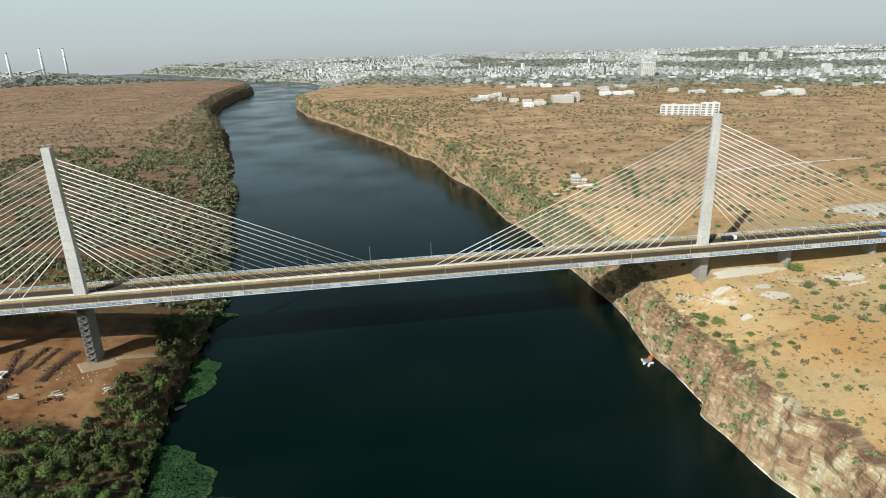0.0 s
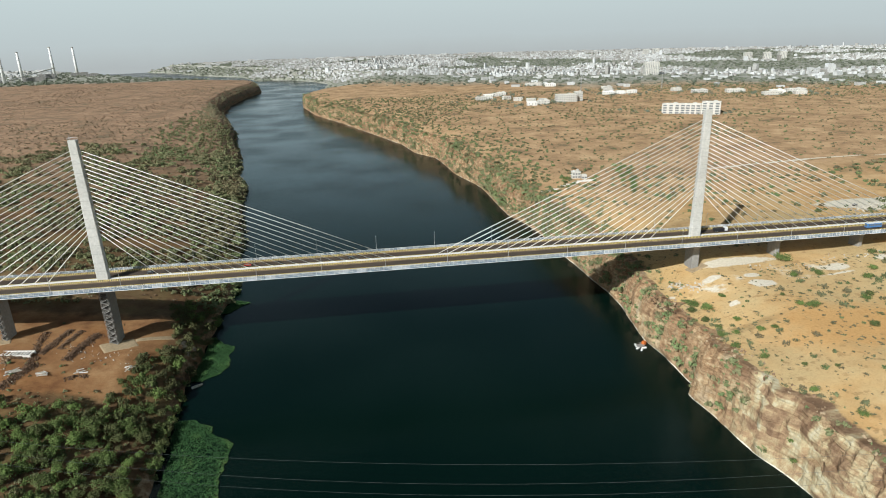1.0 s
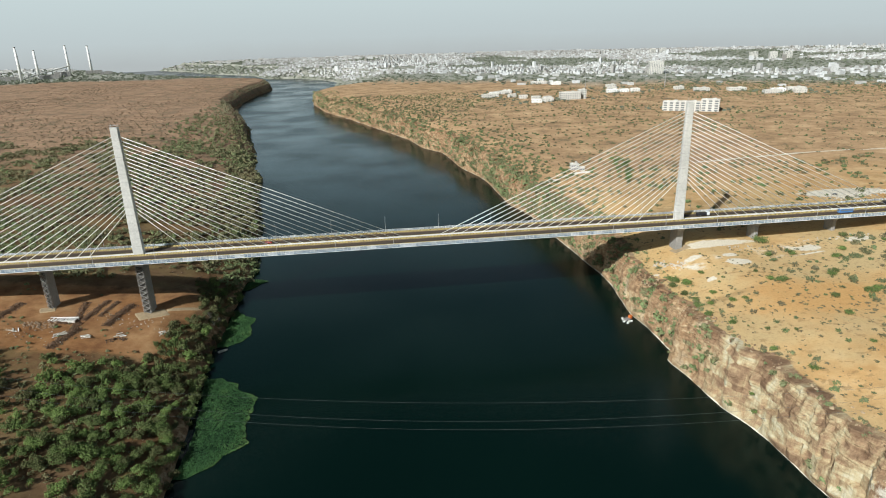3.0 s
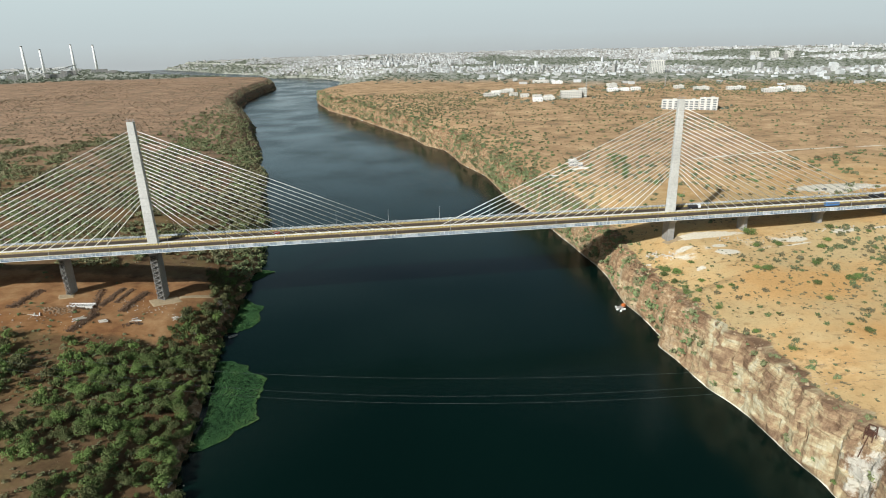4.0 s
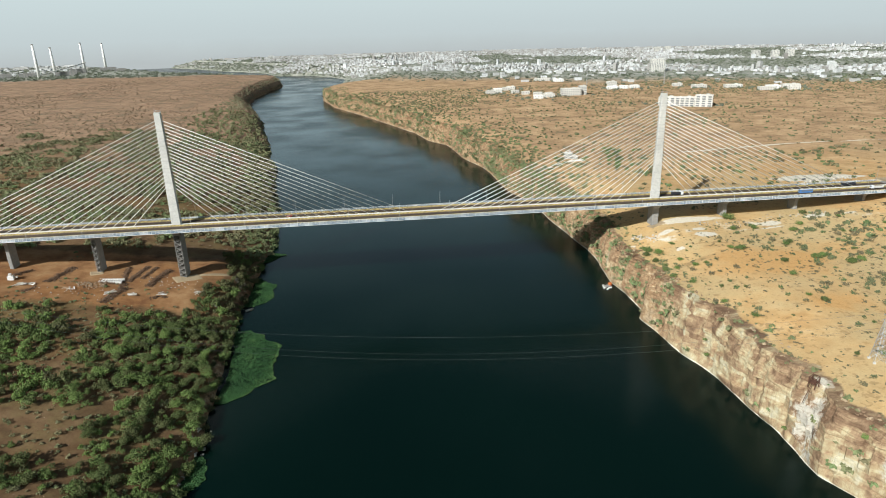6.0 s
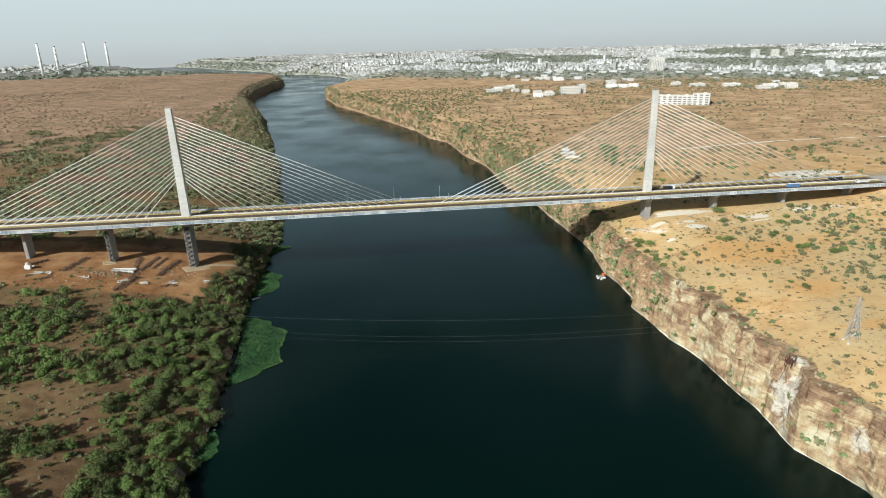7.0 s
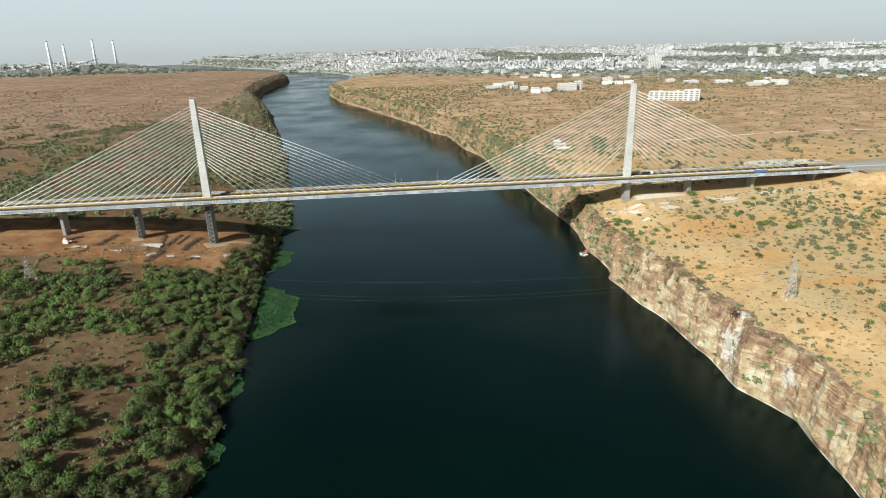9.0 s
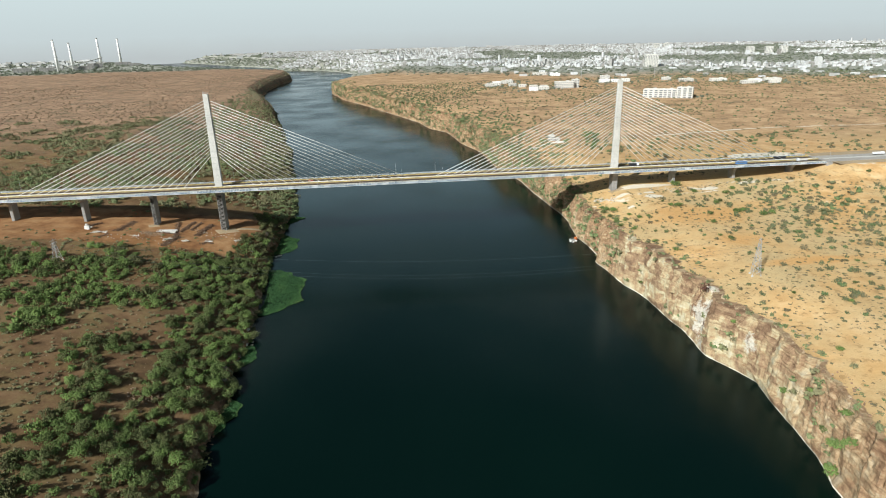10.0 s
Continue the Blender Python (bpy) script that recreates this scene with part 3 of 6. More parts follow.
    xw = l[:, None] + (r - l)[:, None] * t[None, :]
    vw = np.stack([xw, ysw[:, None] + 0 * xw, 0 * xw], -1).reshape(-1, 3)
    iw = np.arange(xw.size).reshape(xw.shape)
    fw = np.stack([iw[:-1, :-1], iw[:-1, 1:], iw[1:, 1:], iw[1:, :-1]], -1).reshape(-1, 4)
    tagged(new("river_water", mesh_from("river_water", vw, fw, [M_WATER], True)), "calm dark green river water reflecting a hazy sky", "river", kind="structure")


land()


# ---- the bridge ----
DECK_Z, X_WEST, X_EAST = 56.0, -470.0, 371.0
bridge = thing("cable_stayed_bridge", "long pale concrete cable-stayed road bridge with white stays", "bridge", pose(0, 0, 0))

deck = part("deck", extrude_profile(bmesh.new(), [(-15.2, DECK_Z - 0.05), (15.2, DECK_Z - 0.05), (15.2, DECK_Z - 0.6), (9.0, DECK_Z - 1.1), (5.0, DECK_Z - 3.3),
            (-5.0, DECK_Z - 3.3), (-9.0, DECK_Z - 1.1), (-15.2, DECK_Z - 0.6)], X_WEST, X_EAST, 28), M_CONCRETE, bridge, "pale concrete box girder")
for s in (-1, 1):
    a, b = sorted((s * 2.1, s * 12.4))
    part("carriageway", box(bmesh.new(), X_WEST, X_EAST, a, b, DECK_Z - 0.05, DECK_Z + 0.03), M_ASPHALT, bridge, "dusty brown asphalt carriageway")
    for q in (3.0, 11.6):
        part("dust_strip", box(bmesh.new(), X_WEST, X_EAST, s * q - 0.75, s * q + 0.75, DECK_Z + 0.03, DECK_Z + 0.036), M_DUST, bridge, "tan dust along the carriageway's edge")
    a, b = sorted((s * 13.0, s * 15.1))
    part("footpath", box(bmesh.new(), X_WEST, X_EAST, a, b, DECK_Z - 0.05, DECK_Z + 0.2), M_CONCRETE, bridge)
    part("edge_beam", box(bmesh.new(), X_WEST, X_EAST, s * 15.3 - 0.35, s * 15.3 + 0.35, DECK_Z - 0.96, DECK_Z - 0.74, 0.03), M_WHITE, bridge, "white edge lip")
    part("kerb", box(bmesh.new(), X_WEST, X_EAST, s * 15.25 - 0.12, s * 15.25 + 0.12, DECK_Z - 0.72, DECK_Z + 0.3), M_CONCRETE, bridge)
part("median", extrude_profile(bmesh.new(), [(-1.45, DECK_Z), (1.45, DECK_Z), (1.45, DECK_Z + 0.75), (1.2, DECK_Z + 0.9), (-1.2, DECK_Z + 0.9), (-1.45, DECK_Z + 0.75)],
     X_WEST, X_EAST, 20), M_WHITE, bridge, "white painted median for the stay anchors")


def crash_barrier(y):
    prof = [(y - 0.3, DECK_Z), (y + 0.3, DECK_Z), (y + 0.14, DECK_Z + 0.45), (y + 0.12, DECK_Z + 0.95), (y - 0.12, DECK_Z + 0.95), (y - 0.14, DECK_Z + 0.45)]
    return part("crash_barrier", extrude_profile(bmesh.new(), prof, X_WEST, X_EAST, 40), M_YELLOW, bridge, "concrete crash barrier painted yellow with black bands")


def barrier_bands(y):
    bm = bmesh.new()
    x = X_WEST + 1
    while x < X_EAST - 1:
        prof = [(y - 0.32, DECK_Z + 0.05), (y + 0.32, DECK_Z + 0.05), (y + 0.155, DECK_Z + 0.46), (y + 0.135, DECK_Z + 0.965), (y - 0.135, DECK_Z + 0.965), (y - 0.155, DECK_Z + 0.46)]
        r = [[bm.verts.new((xx, yy, zz)) for yy, zz in prof] for xx in (x, x + 0.36)]
        for k in range(6):
            j = (k + 1) % 6
            bm.faces.new((r[0][k], r[1][k], r[1][j], r[0][j]))
        x += 0.95
    return bm


for y in (-12.7, -1.8, 1.8, 12.7):
    cb = crash_barrier(y)
    tagged(part("band", barrier_bands(y), M_BLACK, cb), kind="stuff")


def panel_mesh():
    """A railing panel 5 m long over the deck's edge: white rails and posts, upright pickets, plates over the deck's edge."""
    bm = bmesh.new()
    for z0, z1 in ((1.02, 1.16), (0.38, 0.46), (-0.35, -0.24)):
        box(bm, 0, 5, -0.07, 0.07, z0, z1)
    for k in range(2):
        box(bm, k * 2.5, k * 2.5 + 0.16, -0.1, 0.1, -1.05, 1.2)
    for f in bm.faces:
        f.material_index = 1
    for k in range(12):
        x = 0.24 + k * 0.40 + 0.04 * (k > 5)
        box(bm, x, x + 0.24, -0.025, 0.025, -0.24, 1.02)
    for k in range(4):
        box(bm, 0.2 + k * 1.2, 0.2 + k * 1.2 + 1.1, -0.03, 0.03, -1.05, -0.35)
    me = bpy.data.meshes.new("railing_panel")
    bm.to_mesh(me)
    bm.free()
    return me


PANEL, PANEL_PALE = panel_mesh(), panel_mesh()
PANEL.materials.append(M_RAIL)
PANEL_PALE.materials.append(M_RAIL_PALE)
for me_ in (PANEL, PANEL_PALE):
    me_.materials.append(M_WHITE)
random.seed(3)
for s in (-1, 1):
    x = X_WEST
    while x < X_EAST - 4:
        shared("railing_panel", PANEL_PALE if random.random() < 0.18 else PANEL, bridge, pose(x, s * 15.46, DECK_Z + 0.36))
        x += 5.0


def pylon(x):
    bm = bmesh.new()
    levels = []
    for z in np.concatenate([[DECK_Z - 0.5], np.arange(62, 132, 5.0), [133.2, 134.2]]):
        f = (z - DECK_Z) / 78.0
        hx, hy, c = 3.15 - 1.05 * f, 1.75 - 0.25 * f, 0.25
        levels.append([bm.verts.new((sx * hx - (sx * c if q else 0), sy * hy - (0 if q else sy * c), z))
                       for sx, sy, q in ((-1, -1, 1), (1, -1, 1), (1, -1, 0), (1, 1, 0), (1, 1, 1), (-1, 1, 1), (-1, 1, 0), (-1, -1, 0))])
    for a, b in zip(levels, levels[1:]):
        for k in range(8):
            bm.faces.new((a[k], a[(k + 1) % 8], b[(k + 1) % 8], b[k]))
    bm.faces.new(levels[-1])
    bmesh.ops.recalc_face_normals(bm, faces=bm.faces[:])
    p = part("pylon", bm, M_CONCRETE, bridge, "tapering grey concrete pylon with faint pour joints")
    p.matrix_basis = pose(x, 0, 0)
    for z in np.arange(62, 132, 5.0):
        f = (z - DECK_Z) / 78.0
        hx, hy = 3.15 - 1.05 * f, 1.75 - 0.25 * f
        part("pour_joint", box(bmesh.new(), -hx - 0.012, hx + 0.012, -hy - 0.012, hy + 0.012, z - 0.05, z + 0.05), M_CONCRETE_DARK, p)
    bm = bmesh.new()
    for sx in (-1, 1):
        for sy in (-1, 1):
            bar(bm, (sx * 1.9, sy * 1.3, 134.2), (sx * 1.9, sy * 1.3, 135.5), 0.07)
    for a, b in (((-1.9, -1.3), (1.9, -1.3)), ((1.9, -1.3), (1.9, 1.3)), ((1.9, 1.3), (-1.9, 1.3)), ((-1.9, 1.3), (-1.9, -1.3))):
        bar(bm, (*a, 135.4), (*b, 135.4), 0.05)
    bar(bm, (-1.6, 0, 134.2), (-1.6, 0, 137.0), 0.06)
    part("top_guard_rail", bm, M_STEEL, p, "small steel guard rail with a lightning rod")
    socket = bpy.data.meshes.new("stay_socket")
    box(bmesh.new(), -0.2, 0.2, -0.25, 0.25, -0.35, 0.2).to_mesh(socket)
    socket.materials.append(M_CONCRETE_DARK)
    for k in range(20):
        z = 83.5 + 2.38 * k
        hx = 3.15 - 1.05 * (z - DECK_Z) / 78.0
        for s in (-1, 1):
            shared("stay_socket", socket, p, pose(s * hx, 0, z))
    for s in (-1, 1):
        for k in range(20):
            z = 83.5 + 2.38 * k
            hx = 3.15 - 1.05 * (z - DECK_Z) / 78.0
            a, b = Vector((x + s * hx, 0, z)), Vector((x + s * (29.5 + 7.05 * k), 0, DECK_Z + 0.8))
            bm = bmesh.new()
            bar(bm, a, b, 0.17, 8)
            w = (a - b).normalized()
            bar(bm, b, b + w * 1.6, 0.2, 8)
            part("stay_cable", bm, M_CABLE, bridge, "white sheathed stay cable", True)


for x in (-175, 175):
    pylon(x)


def pier(x, wx, wy, stair):
    base = float(ground_z(np.array([x]), np.array([0.0]))[0]) - 4
    bm = bmesh.new()
    box(bm, x - wx / 2, x + wx / 2, -wy / 2, wy / 2, base, DECK_Z - 4.6, 0.3)
    p = part("pier", bm, M_PIER, bridge, "rectangular grey concrete pier")
    bm = bmesh.new()
    r = [[bm.verts.new((x + sx * (wx / 2 + e), sy * (wy / 2 + f), z)) for sx, sy in ((-1, -1), (1, -1), (1, 1), (-1, 1))]
         for e, f, z in ((0.02, 0.02, DECK_Z - 6.2), (0.3, 1.2, DECK_Z - 4.4), (0.3, 1.2, DECK_Z - 3.32))]
    for a, b in zip(r, r[1:]):
        for k in range(4):
            bm.faces.new((a[k], a[(k + 1) % 4], b[(k + 1) % 4], b[k]))
    bm.faces.new(r[-1])
    bm.faces.new(r[0][::-1])
    part("pier_head", bm, M_CONCRETE_DARK, p)
    if stair:
        bm, y = bmesh.new(), -wy / 2 - 0.9
        z, top, k = base + 4, DECK_Z - 6, 0
        for xx in (x - wx / 2 + 0.3, x + wx / 2 - 0.3):
            for yy in (y - 0.6, y + 0.6):
                bar(bm, (xx, yy, base + 2), (xx, yy, top), 0.12, 5)
        while z < top - 1.7:
            s = 1 if k % 2 else -1
            x0, x1 = x - s * (wx / 2 - 0.4), x + s * (wx / 2 - 0.4)
            q = Vector((x1 - x0, 0, 1.75))
            m = Matrix.Translation((x0, y, z)) @ q.to_track_quat("X", "Z").to_matrix().to_4x4()
            box(bm, 0, q.length, -0.55, 0.55, -0.08, 0.08, 0, m)
            box(bm, 0, q.length, -0.58, -0.52, 0.75, 0.85, 0, m)
            z, k = z + 1.75, k + 1
        part("access_stair", bm, M_PIER, p, "grey zigzag steel access stair on the pier's face")
        # added dark sheet: stands in for the shade between the flights
        part("stair_shade_sheet", box(bmesh.new(), x - wx / 2 + 0.15, x + wx / 2 - 0.15, -wy / 2 - 0.12, -wy / 2 - 0.04, base + 2, top), M_STAIR_SHADE, p, "dark sheet standing in for shade behind the stair")


for x, wx, wy, st in ((-175, 4.6, 9.5, True), (-231, 2.9, 8.8, True), (-288, 2.7, 8.6, False), (-345, 2.7, 8.6, False), (-402, 2.7, 8.6, False), (-459, 2.7, 8.6, False),
                      (175, 4.6, 9.5, False), (230.5, 2.9, 8.8, False), (288.5, 2.7, 8.6, False), (345, 2.7, 8.6, False)):
    pier(x, wx, wy, st)


def lamp_mesh():
    bm = bmesh.new()
    bar(bm, (0, 0, 0), (0, 0, 0.5), 0.22, 8)
    bar(bm, (0, 0, 0.5), (0, 0, 10.2), 0.13, 8, 0.07)
    bar(bm, (0, 0, 10.2), (0, 1.6, 10.6), 0.06, 6)
    box(bm, -0.16, 0.16, 1.2, 2.1, 10.52, 10.68, 0.03)
    me = bpy.data.meshes.new("lamp_post")
    bm.to_mesh(me)
    bm.free()
    me.materials.append(M_STEEL)
    return me


LAMP = lamp_mesh()
x = -450
while x < 370:
    for s in (-1, 1):
        shared("lamp_post", LAMP, bridge, pose(x + (0 if s > 0 else 4), s * 14.2, DECK_Z + 0.2, 0, 0, 180 if s > 0 else 0), "slender grey steel lamp post")
    x += 35.6

part("abutment", box(bmesh.new(), X_EAST - 0.5, X_EAST + 5, -15.6, 15.6, 46, DECK_Z - 0.08), M_CONCRETE_DARK, bridge)

def pier_pad(x, y, w, d, turn):
    """A concrete pad that follows the ground round a pier's foot."""
    n, c, q = 10, math.cos(radians(turn)), math.sin(radians(turn))
    gx, gy = np.meshgrid(np.linspace(-w / 2, w / 2, n), np.linspace(-d / 2, d / 2, n))
    px, py = x + c * gx - q * gy, y + q * gx + c * gy
    z = ground_z(px, py) + 0.22
    rim = (np.abs(gx) > w / 2 - 0.01) | (np.abs(gy) > d / 2 - 0.01)
    v = np.stack([px, py, np.where(rim, z - 0.6, z)], -1).reshape(-1, 3)
    i = np.arange(n * n).reshape(n, n)
    f = np.stack([i[:-1, :-1], i[:-1, 1:], i[1:, 1:], i[1:, :-1]], -1).reshape(-1, 4)
    o = new("pier_pad", mesh_from("pier_pad", v, f, [M_PAD]))
    o.parent = bridge
    tagged(o, "pale concrete pad round a pier's foot")


M_PAD = plain("dusty_concrete", (0.44, 0.33, 0.20), 0.9, 0, 0.7, 0.2, 0.01, 0.25)


def gz(x, y):
    return float(ground_z(np.array([float(x)]), np.array([float(y)]))[0])


pier_pad(-172, -7, 21, 13, 33)
pier_pad(-156, 4, 24, 4, 24)
pier_pad(-232, -7, 10, 8, 20)
pier_pad(176, -5, 14, 9, 10)

# ---- the approach road ----
def strip(x0, x1, y0, y1, lift, name, mat, label, category):
    xs = np.arange(x0, x1 + 1, 12.0)
    v = [(x, y, float(road_z(x)) + lift + dz) for x in xs for y, dz in ((y0, -0.5), (y0, 0), (y1, 0), (y1, -0.5))]
    f = []
    for k in range(len(xs) - 1):
        for j in range(3):
            f.append((4 * k + j, 4 * k + 4 + j, 4 * k + 5 + j, 4 * k + 1 + j))
    return tagged(new(name, mesh_from(name, v, f, [mat])), label, category, kind="structure")


strip(X_EAST + 3, 1500, -12.4, -1.6, 0.25, "road_north", M_ROAD, "dusty pale grey asphalt approach road", "road")
strip(X_EAST + 3, 1500, 1.6, 12.4, 0.25, "road_south", M_ROAD, "dusty pale grey asphalt approach road", "road")
strip(X_EAST + 5.5, 1500, -1.5, 1.5, 0.42, "road_median", M_CONCRETE, "pale raised concrete road median", "median")
strip(X_EAST + 5.5, 700, 13.0, 26.0, 0.15, "road_verge", M_PAD, "dusty tan gravelled verge beside the road", "verge")
strip(X_EAST + 5.5, 700, -24.0, -13.0, 0.15, "road_verge_near", M_PAD, "dusty tan gravelled verge beside the road", "verge")


# ---- stones and plants ----
def icosahedron():
    f = (1 + 5 ** 0.5) / 2
    v = np.array([(-1, f, 0), (1, f, 0), (-1, -f, 0), (1, -f, 0), (0, -1, f), (0, 1, f), (0, -1, -f), (0, 1, -f), (f, 0, -1), (f, 0, 1), (-f, 0, -1), (-f, 0, 1)])
    d = np.linalg.norm(v[:, None] - v[None], axis=2)
    tri = [(a, b, c) for a in range(12) for b in range(a + 1, 12) for c in range(b + 1, 12) if max(d[a, b], d[b, c], d[a, c]) < 2.1]
    tri = [(a, b, c) if np.dot(np.cross(v[b] - v[a], v[c] - v[a]), v[a]) > 0 else (a, c, b) for a, b, c in tri]
    return v / np.linalg.norm(v[0]), np.array(tri)


ICO_V, ICO_F = icosahedron()


def stones(name, x, y, z, r, mat, label, category, seed):
    """Broken stones, many as one mesh."""
    g = np.random.default_rng(seed)
    n = len(x)
    q = np.linalg.qr(g.normal(size=(n, 3, 3)))[0]
    s = np.stack([g.uniform(0.7, 1.4, n), g.uniform(0.6, 1.1, n), g.uniform(0.45, 0.8, n)], 1) * r[:, None]
    v = ICO_V[None] * s[:, None, :] + g.uniform(-0.22, 0.22, (n, 12, 3)) * r[:, None, None]
    v = np.einsum("nij,nkj->nki", q, v) + np.stack([x, y, z], 1)[:, None]
    f = (np.arange(n)[:, None, None] * 12 + ICO_F[None]).reshape(-1, 3)
    return tagged(new(name, mesh_from(name, v.reshape(-1, 3), f, [mat])), label, category, kind="stuff")


def leaf_cloud(seed, quads, leaf, lobes=6, squash=0.75):
    """A crown of loose leaf clumps, about 1 m in radius, standing on z = 0: corners of quads, 4 by 3 each."""
    g = np.random.default_rng(seed)
    centre = np.stack([g.uniform(-0.62, 0.62, lobes), g.uniform(-0.62, 0.62, lobes), g.uniform(0.20, 0.85, lobes) * squash], 1)
    rad = g.uniform(0.22, 0.46, lobes)
    centre[0], rad[0] = (0, 0, 0.36 * squash), 0.62
    k = np.where(g.uniform(0, 1, quads) < 0.28, 0, g.integers(0, lobes, quads))
    d = g.normal(size=(quads, 3))
    d[:, 2] = np.abs(d[:, 2]) * 0.9 - 0.25
    d /= np.linalg.norm(d, axis=1)[:, None]
    p = centre[k] + d * (rad[k] * g.uniform(0.62, 1.12, quads))[:, None]
    p[:, 2] = np.maximum(p[:, 2], 0.03)
    nrm = d + 0.32 * g.normal(size=(quads, 3))
    nrm /= np.linalg.norm(nrm, axis=1)[:, None]
    t = np.cross(nrm, g.normal(size=(quads, 3)))
    t /= np.linalg.norm(t, axis=1)[:, None]
    b = np.cross(nrm, t)
    s = (leaf * g.uniform(0.6, 1.3, quads))[:, None]
    bend = nrm * s * 0.35
    return np.stack([p - t * s, p - b * s * 0.7 - bend, p + t * s, p + b * s * 0.7 - bend], 1)


CLOUD_RICH = [leaf_cloud(100 + k, 580, 0.080, 15) for k in range(6)]
CLOUD_MID = [leaf_cloud(200 + k, 165, 0.126, 11) for k in range(8)]
CLOUD_BUSH = [leaf_cloud(220 + k, 84, 0.165, 7, 0.85) for k in range(8)]
CLOUD_SOFT = [leaf_cloud(250 + k, 52, 0.22, 9) for k in range(8)]
CLOUD_LOW = [leaf_cloud(300 + k, 22, 0.35, 5) for k in range(8)]
CLOUD_SPECK = [leaf_cloud(500 + k, 4, 0.62, 3) for k in range(8)]
CLOUD_TINY = [leaf_cloud(400 + k, 11, 0.48, 4) for k in range(8)]


def scatter(name, clouds, x, y, z, size, tall, tint, mat, label, category, sink=0.1):
    """Many plants as one mesh."""
    g = np.random.default_rng(len(x))
    kind = g.integers(0, len(clouds), len(x))
    turn = g.uniform(0, 2 * np.pi, len(x))
    vs, ts = [], []
    for k, c in enumerate(clouds):
        i = np.where(kind == k)[0]
        if not len(i):
            continue
        ca, sa = np.cos(turn[i])[:, None, None], np.sin(turn[i])[:, None, None]
        s, h = size[i][:, None, None], (size[i] * tall[i])[:, None, None]
        px, py, pz = c[None, :, :, 0], c[None, :, :, 1], c[None, :, :, 2]
        v = np.stack([x[i][:, None, None] + s * (ca * px - sa * py), y[i][:, None, None] + s * (sa * px + ca * py), z[i][:, None, None] - sink + h * pz], -1)
        vs.append(v.reshape(-1, 3))
        ts.append(np.repeat(tint[i], c.shape[0] * 4))
    v = np.concatenate(vs)
    f = np.arange(len(v)).reshape(-1, 4)
    ob = new(name, mesh_from(name, v, f, [mat], False, {"tint": np.concatenate(ts)}))
    return tagged(ob, label, category, kind="stuff")


def cloud_mesh(name, cloud, mat, tint, scale):
    v = cloud.reshape(-1, 3) * np.array(scale)
    return mesh_from(name, v, np.arange(len(v)).reshape(-1, 4), [mat], False, {"tint": np.full(len(v), tint)})


def tree(seed, mat, label, category):
    """A small thorn tree: forked trunk and a broad ragged crown, about 1 m in radius before scaling."""
    g = random.Random(seed)
    t = thing(category, label, category)
    bm = bmesh.new()
    bar(bm, (0, 0, -0.15), (0.03, 0.02, 0.28), 0.05, 6, 0.038)
    for k in range(4):
        a = k * 1.6 + g.uniform(-0.4, 0.4)
        tip = Vector((0.45 * math.cos(a), 0.45 * math.sin(a), g.uniform(0.5, 0.75)))
        bar(bm, (0.03, 0.02, 0.25), tip * 0.6 + Vector((0, 0, 0.15)), 0.03, 5, 0.02)
        bar(bm, tip * 0.6 + Vector((0, 0, 0.15)), tip, 0.02, 4, 0.008)
    part("trunk", bm, M_BARK, t)
    c = new("crown", cloud_mesh("crown", CLOUD_RICH[seed % 6], mat, g.uniform(0.1, 0.95), (1, 1, 1.0)))
    c.parent = t
    c.matrix_basis = pose(0, 0, 0.16)
    return t


def clear_of(x, y, px, py, r):
    return (x - px) ** 2 + (y - py) ** 2 > r * r


def sprinkle(x0, x1, y0, y1, step, seed):
    g = np.random.default_rng(seed)
    gx, gy = np.meshgrid(np.arange(x0, x1, step), np.arange(y0, y1, step))
    x, y = gx.ravel() + g.uniform(-0.55, 0.55, gx.size) * step, gy.ravel() + g.uniform(-0.55, 0.55, gx.size) * step
    return x, y, g.uniform(0, 1, gx.size), g


# western bank, wooded slope in front of the bridge
x, y, u, g = sprinkle(-470, -112, -560, 62, 4.6, 1)
d = shore_left(y) - x
GROVES = ((-275, -113, 22, 22), (-233, -108, 22, 28), (-249, -61, 20, 13), (-230, -159, 38, 20), (-235, -195, 14, 15), (-192, -224, 12, 23), (-180, -257, 13, 15), (-177, -293, 19, 14),
          (-184, -322, 14, 16), (-177, -215, 6, 9), (-181, -146, 17, 20), (-176, -104, 24, 34), (-152, -184, 15, 22), (-157, -217, 12, 15), (-146, -295, 14, 17), (-310, -150, 24, 18), (-330, -100, 30, 16))
wood = np.max([1.0 - ((x - a) / (1.12 * rx)) ** 2 - ((y - b) / (1.12 * ry)) ** 2 for a, b, rx, ry in GROVES], axis=0)
wood = np.maximum(wood, 0.9 - ((d - 12) / (26 + 9 * fbm(y, 0 * y, 60, 2, 72))) ** 2 - 0.55 * (fbm(x, y, 19, 3, 75) > 0.25) * (d > 9))
wood = np.where((y < -330) | (x < -330), np.maximum(fbm(x, y, 40, 3, 71), wood - 0.1), wood) + 0.55 * fbm(x, y, 13, 3, 71)
edge = -60 + 8 * fbm(x, 0 * x, 30, 3, 73) + 0.10 * np.minimum(x + 190, 0)
near_bank = d < 30 - 15 * np.exp(-((y - 4) / 34) ** 2)
keep = (d > -1.0) & ((y < edge) | (near_bank & (y < 62))) & ((wood > 0.12 + 0.5 * (u - 0.5)) | (u < 0.045) | near_bank & (y > -70) & (u < 0.8)) & clear_of(x, y, -266, -101, 6)
x, y, u, d = x[keep], y[keep], u[keep], d[keep]
size = 1.7 + 3.0 * g.uniform(0, 1, len(x)) ** 1.5
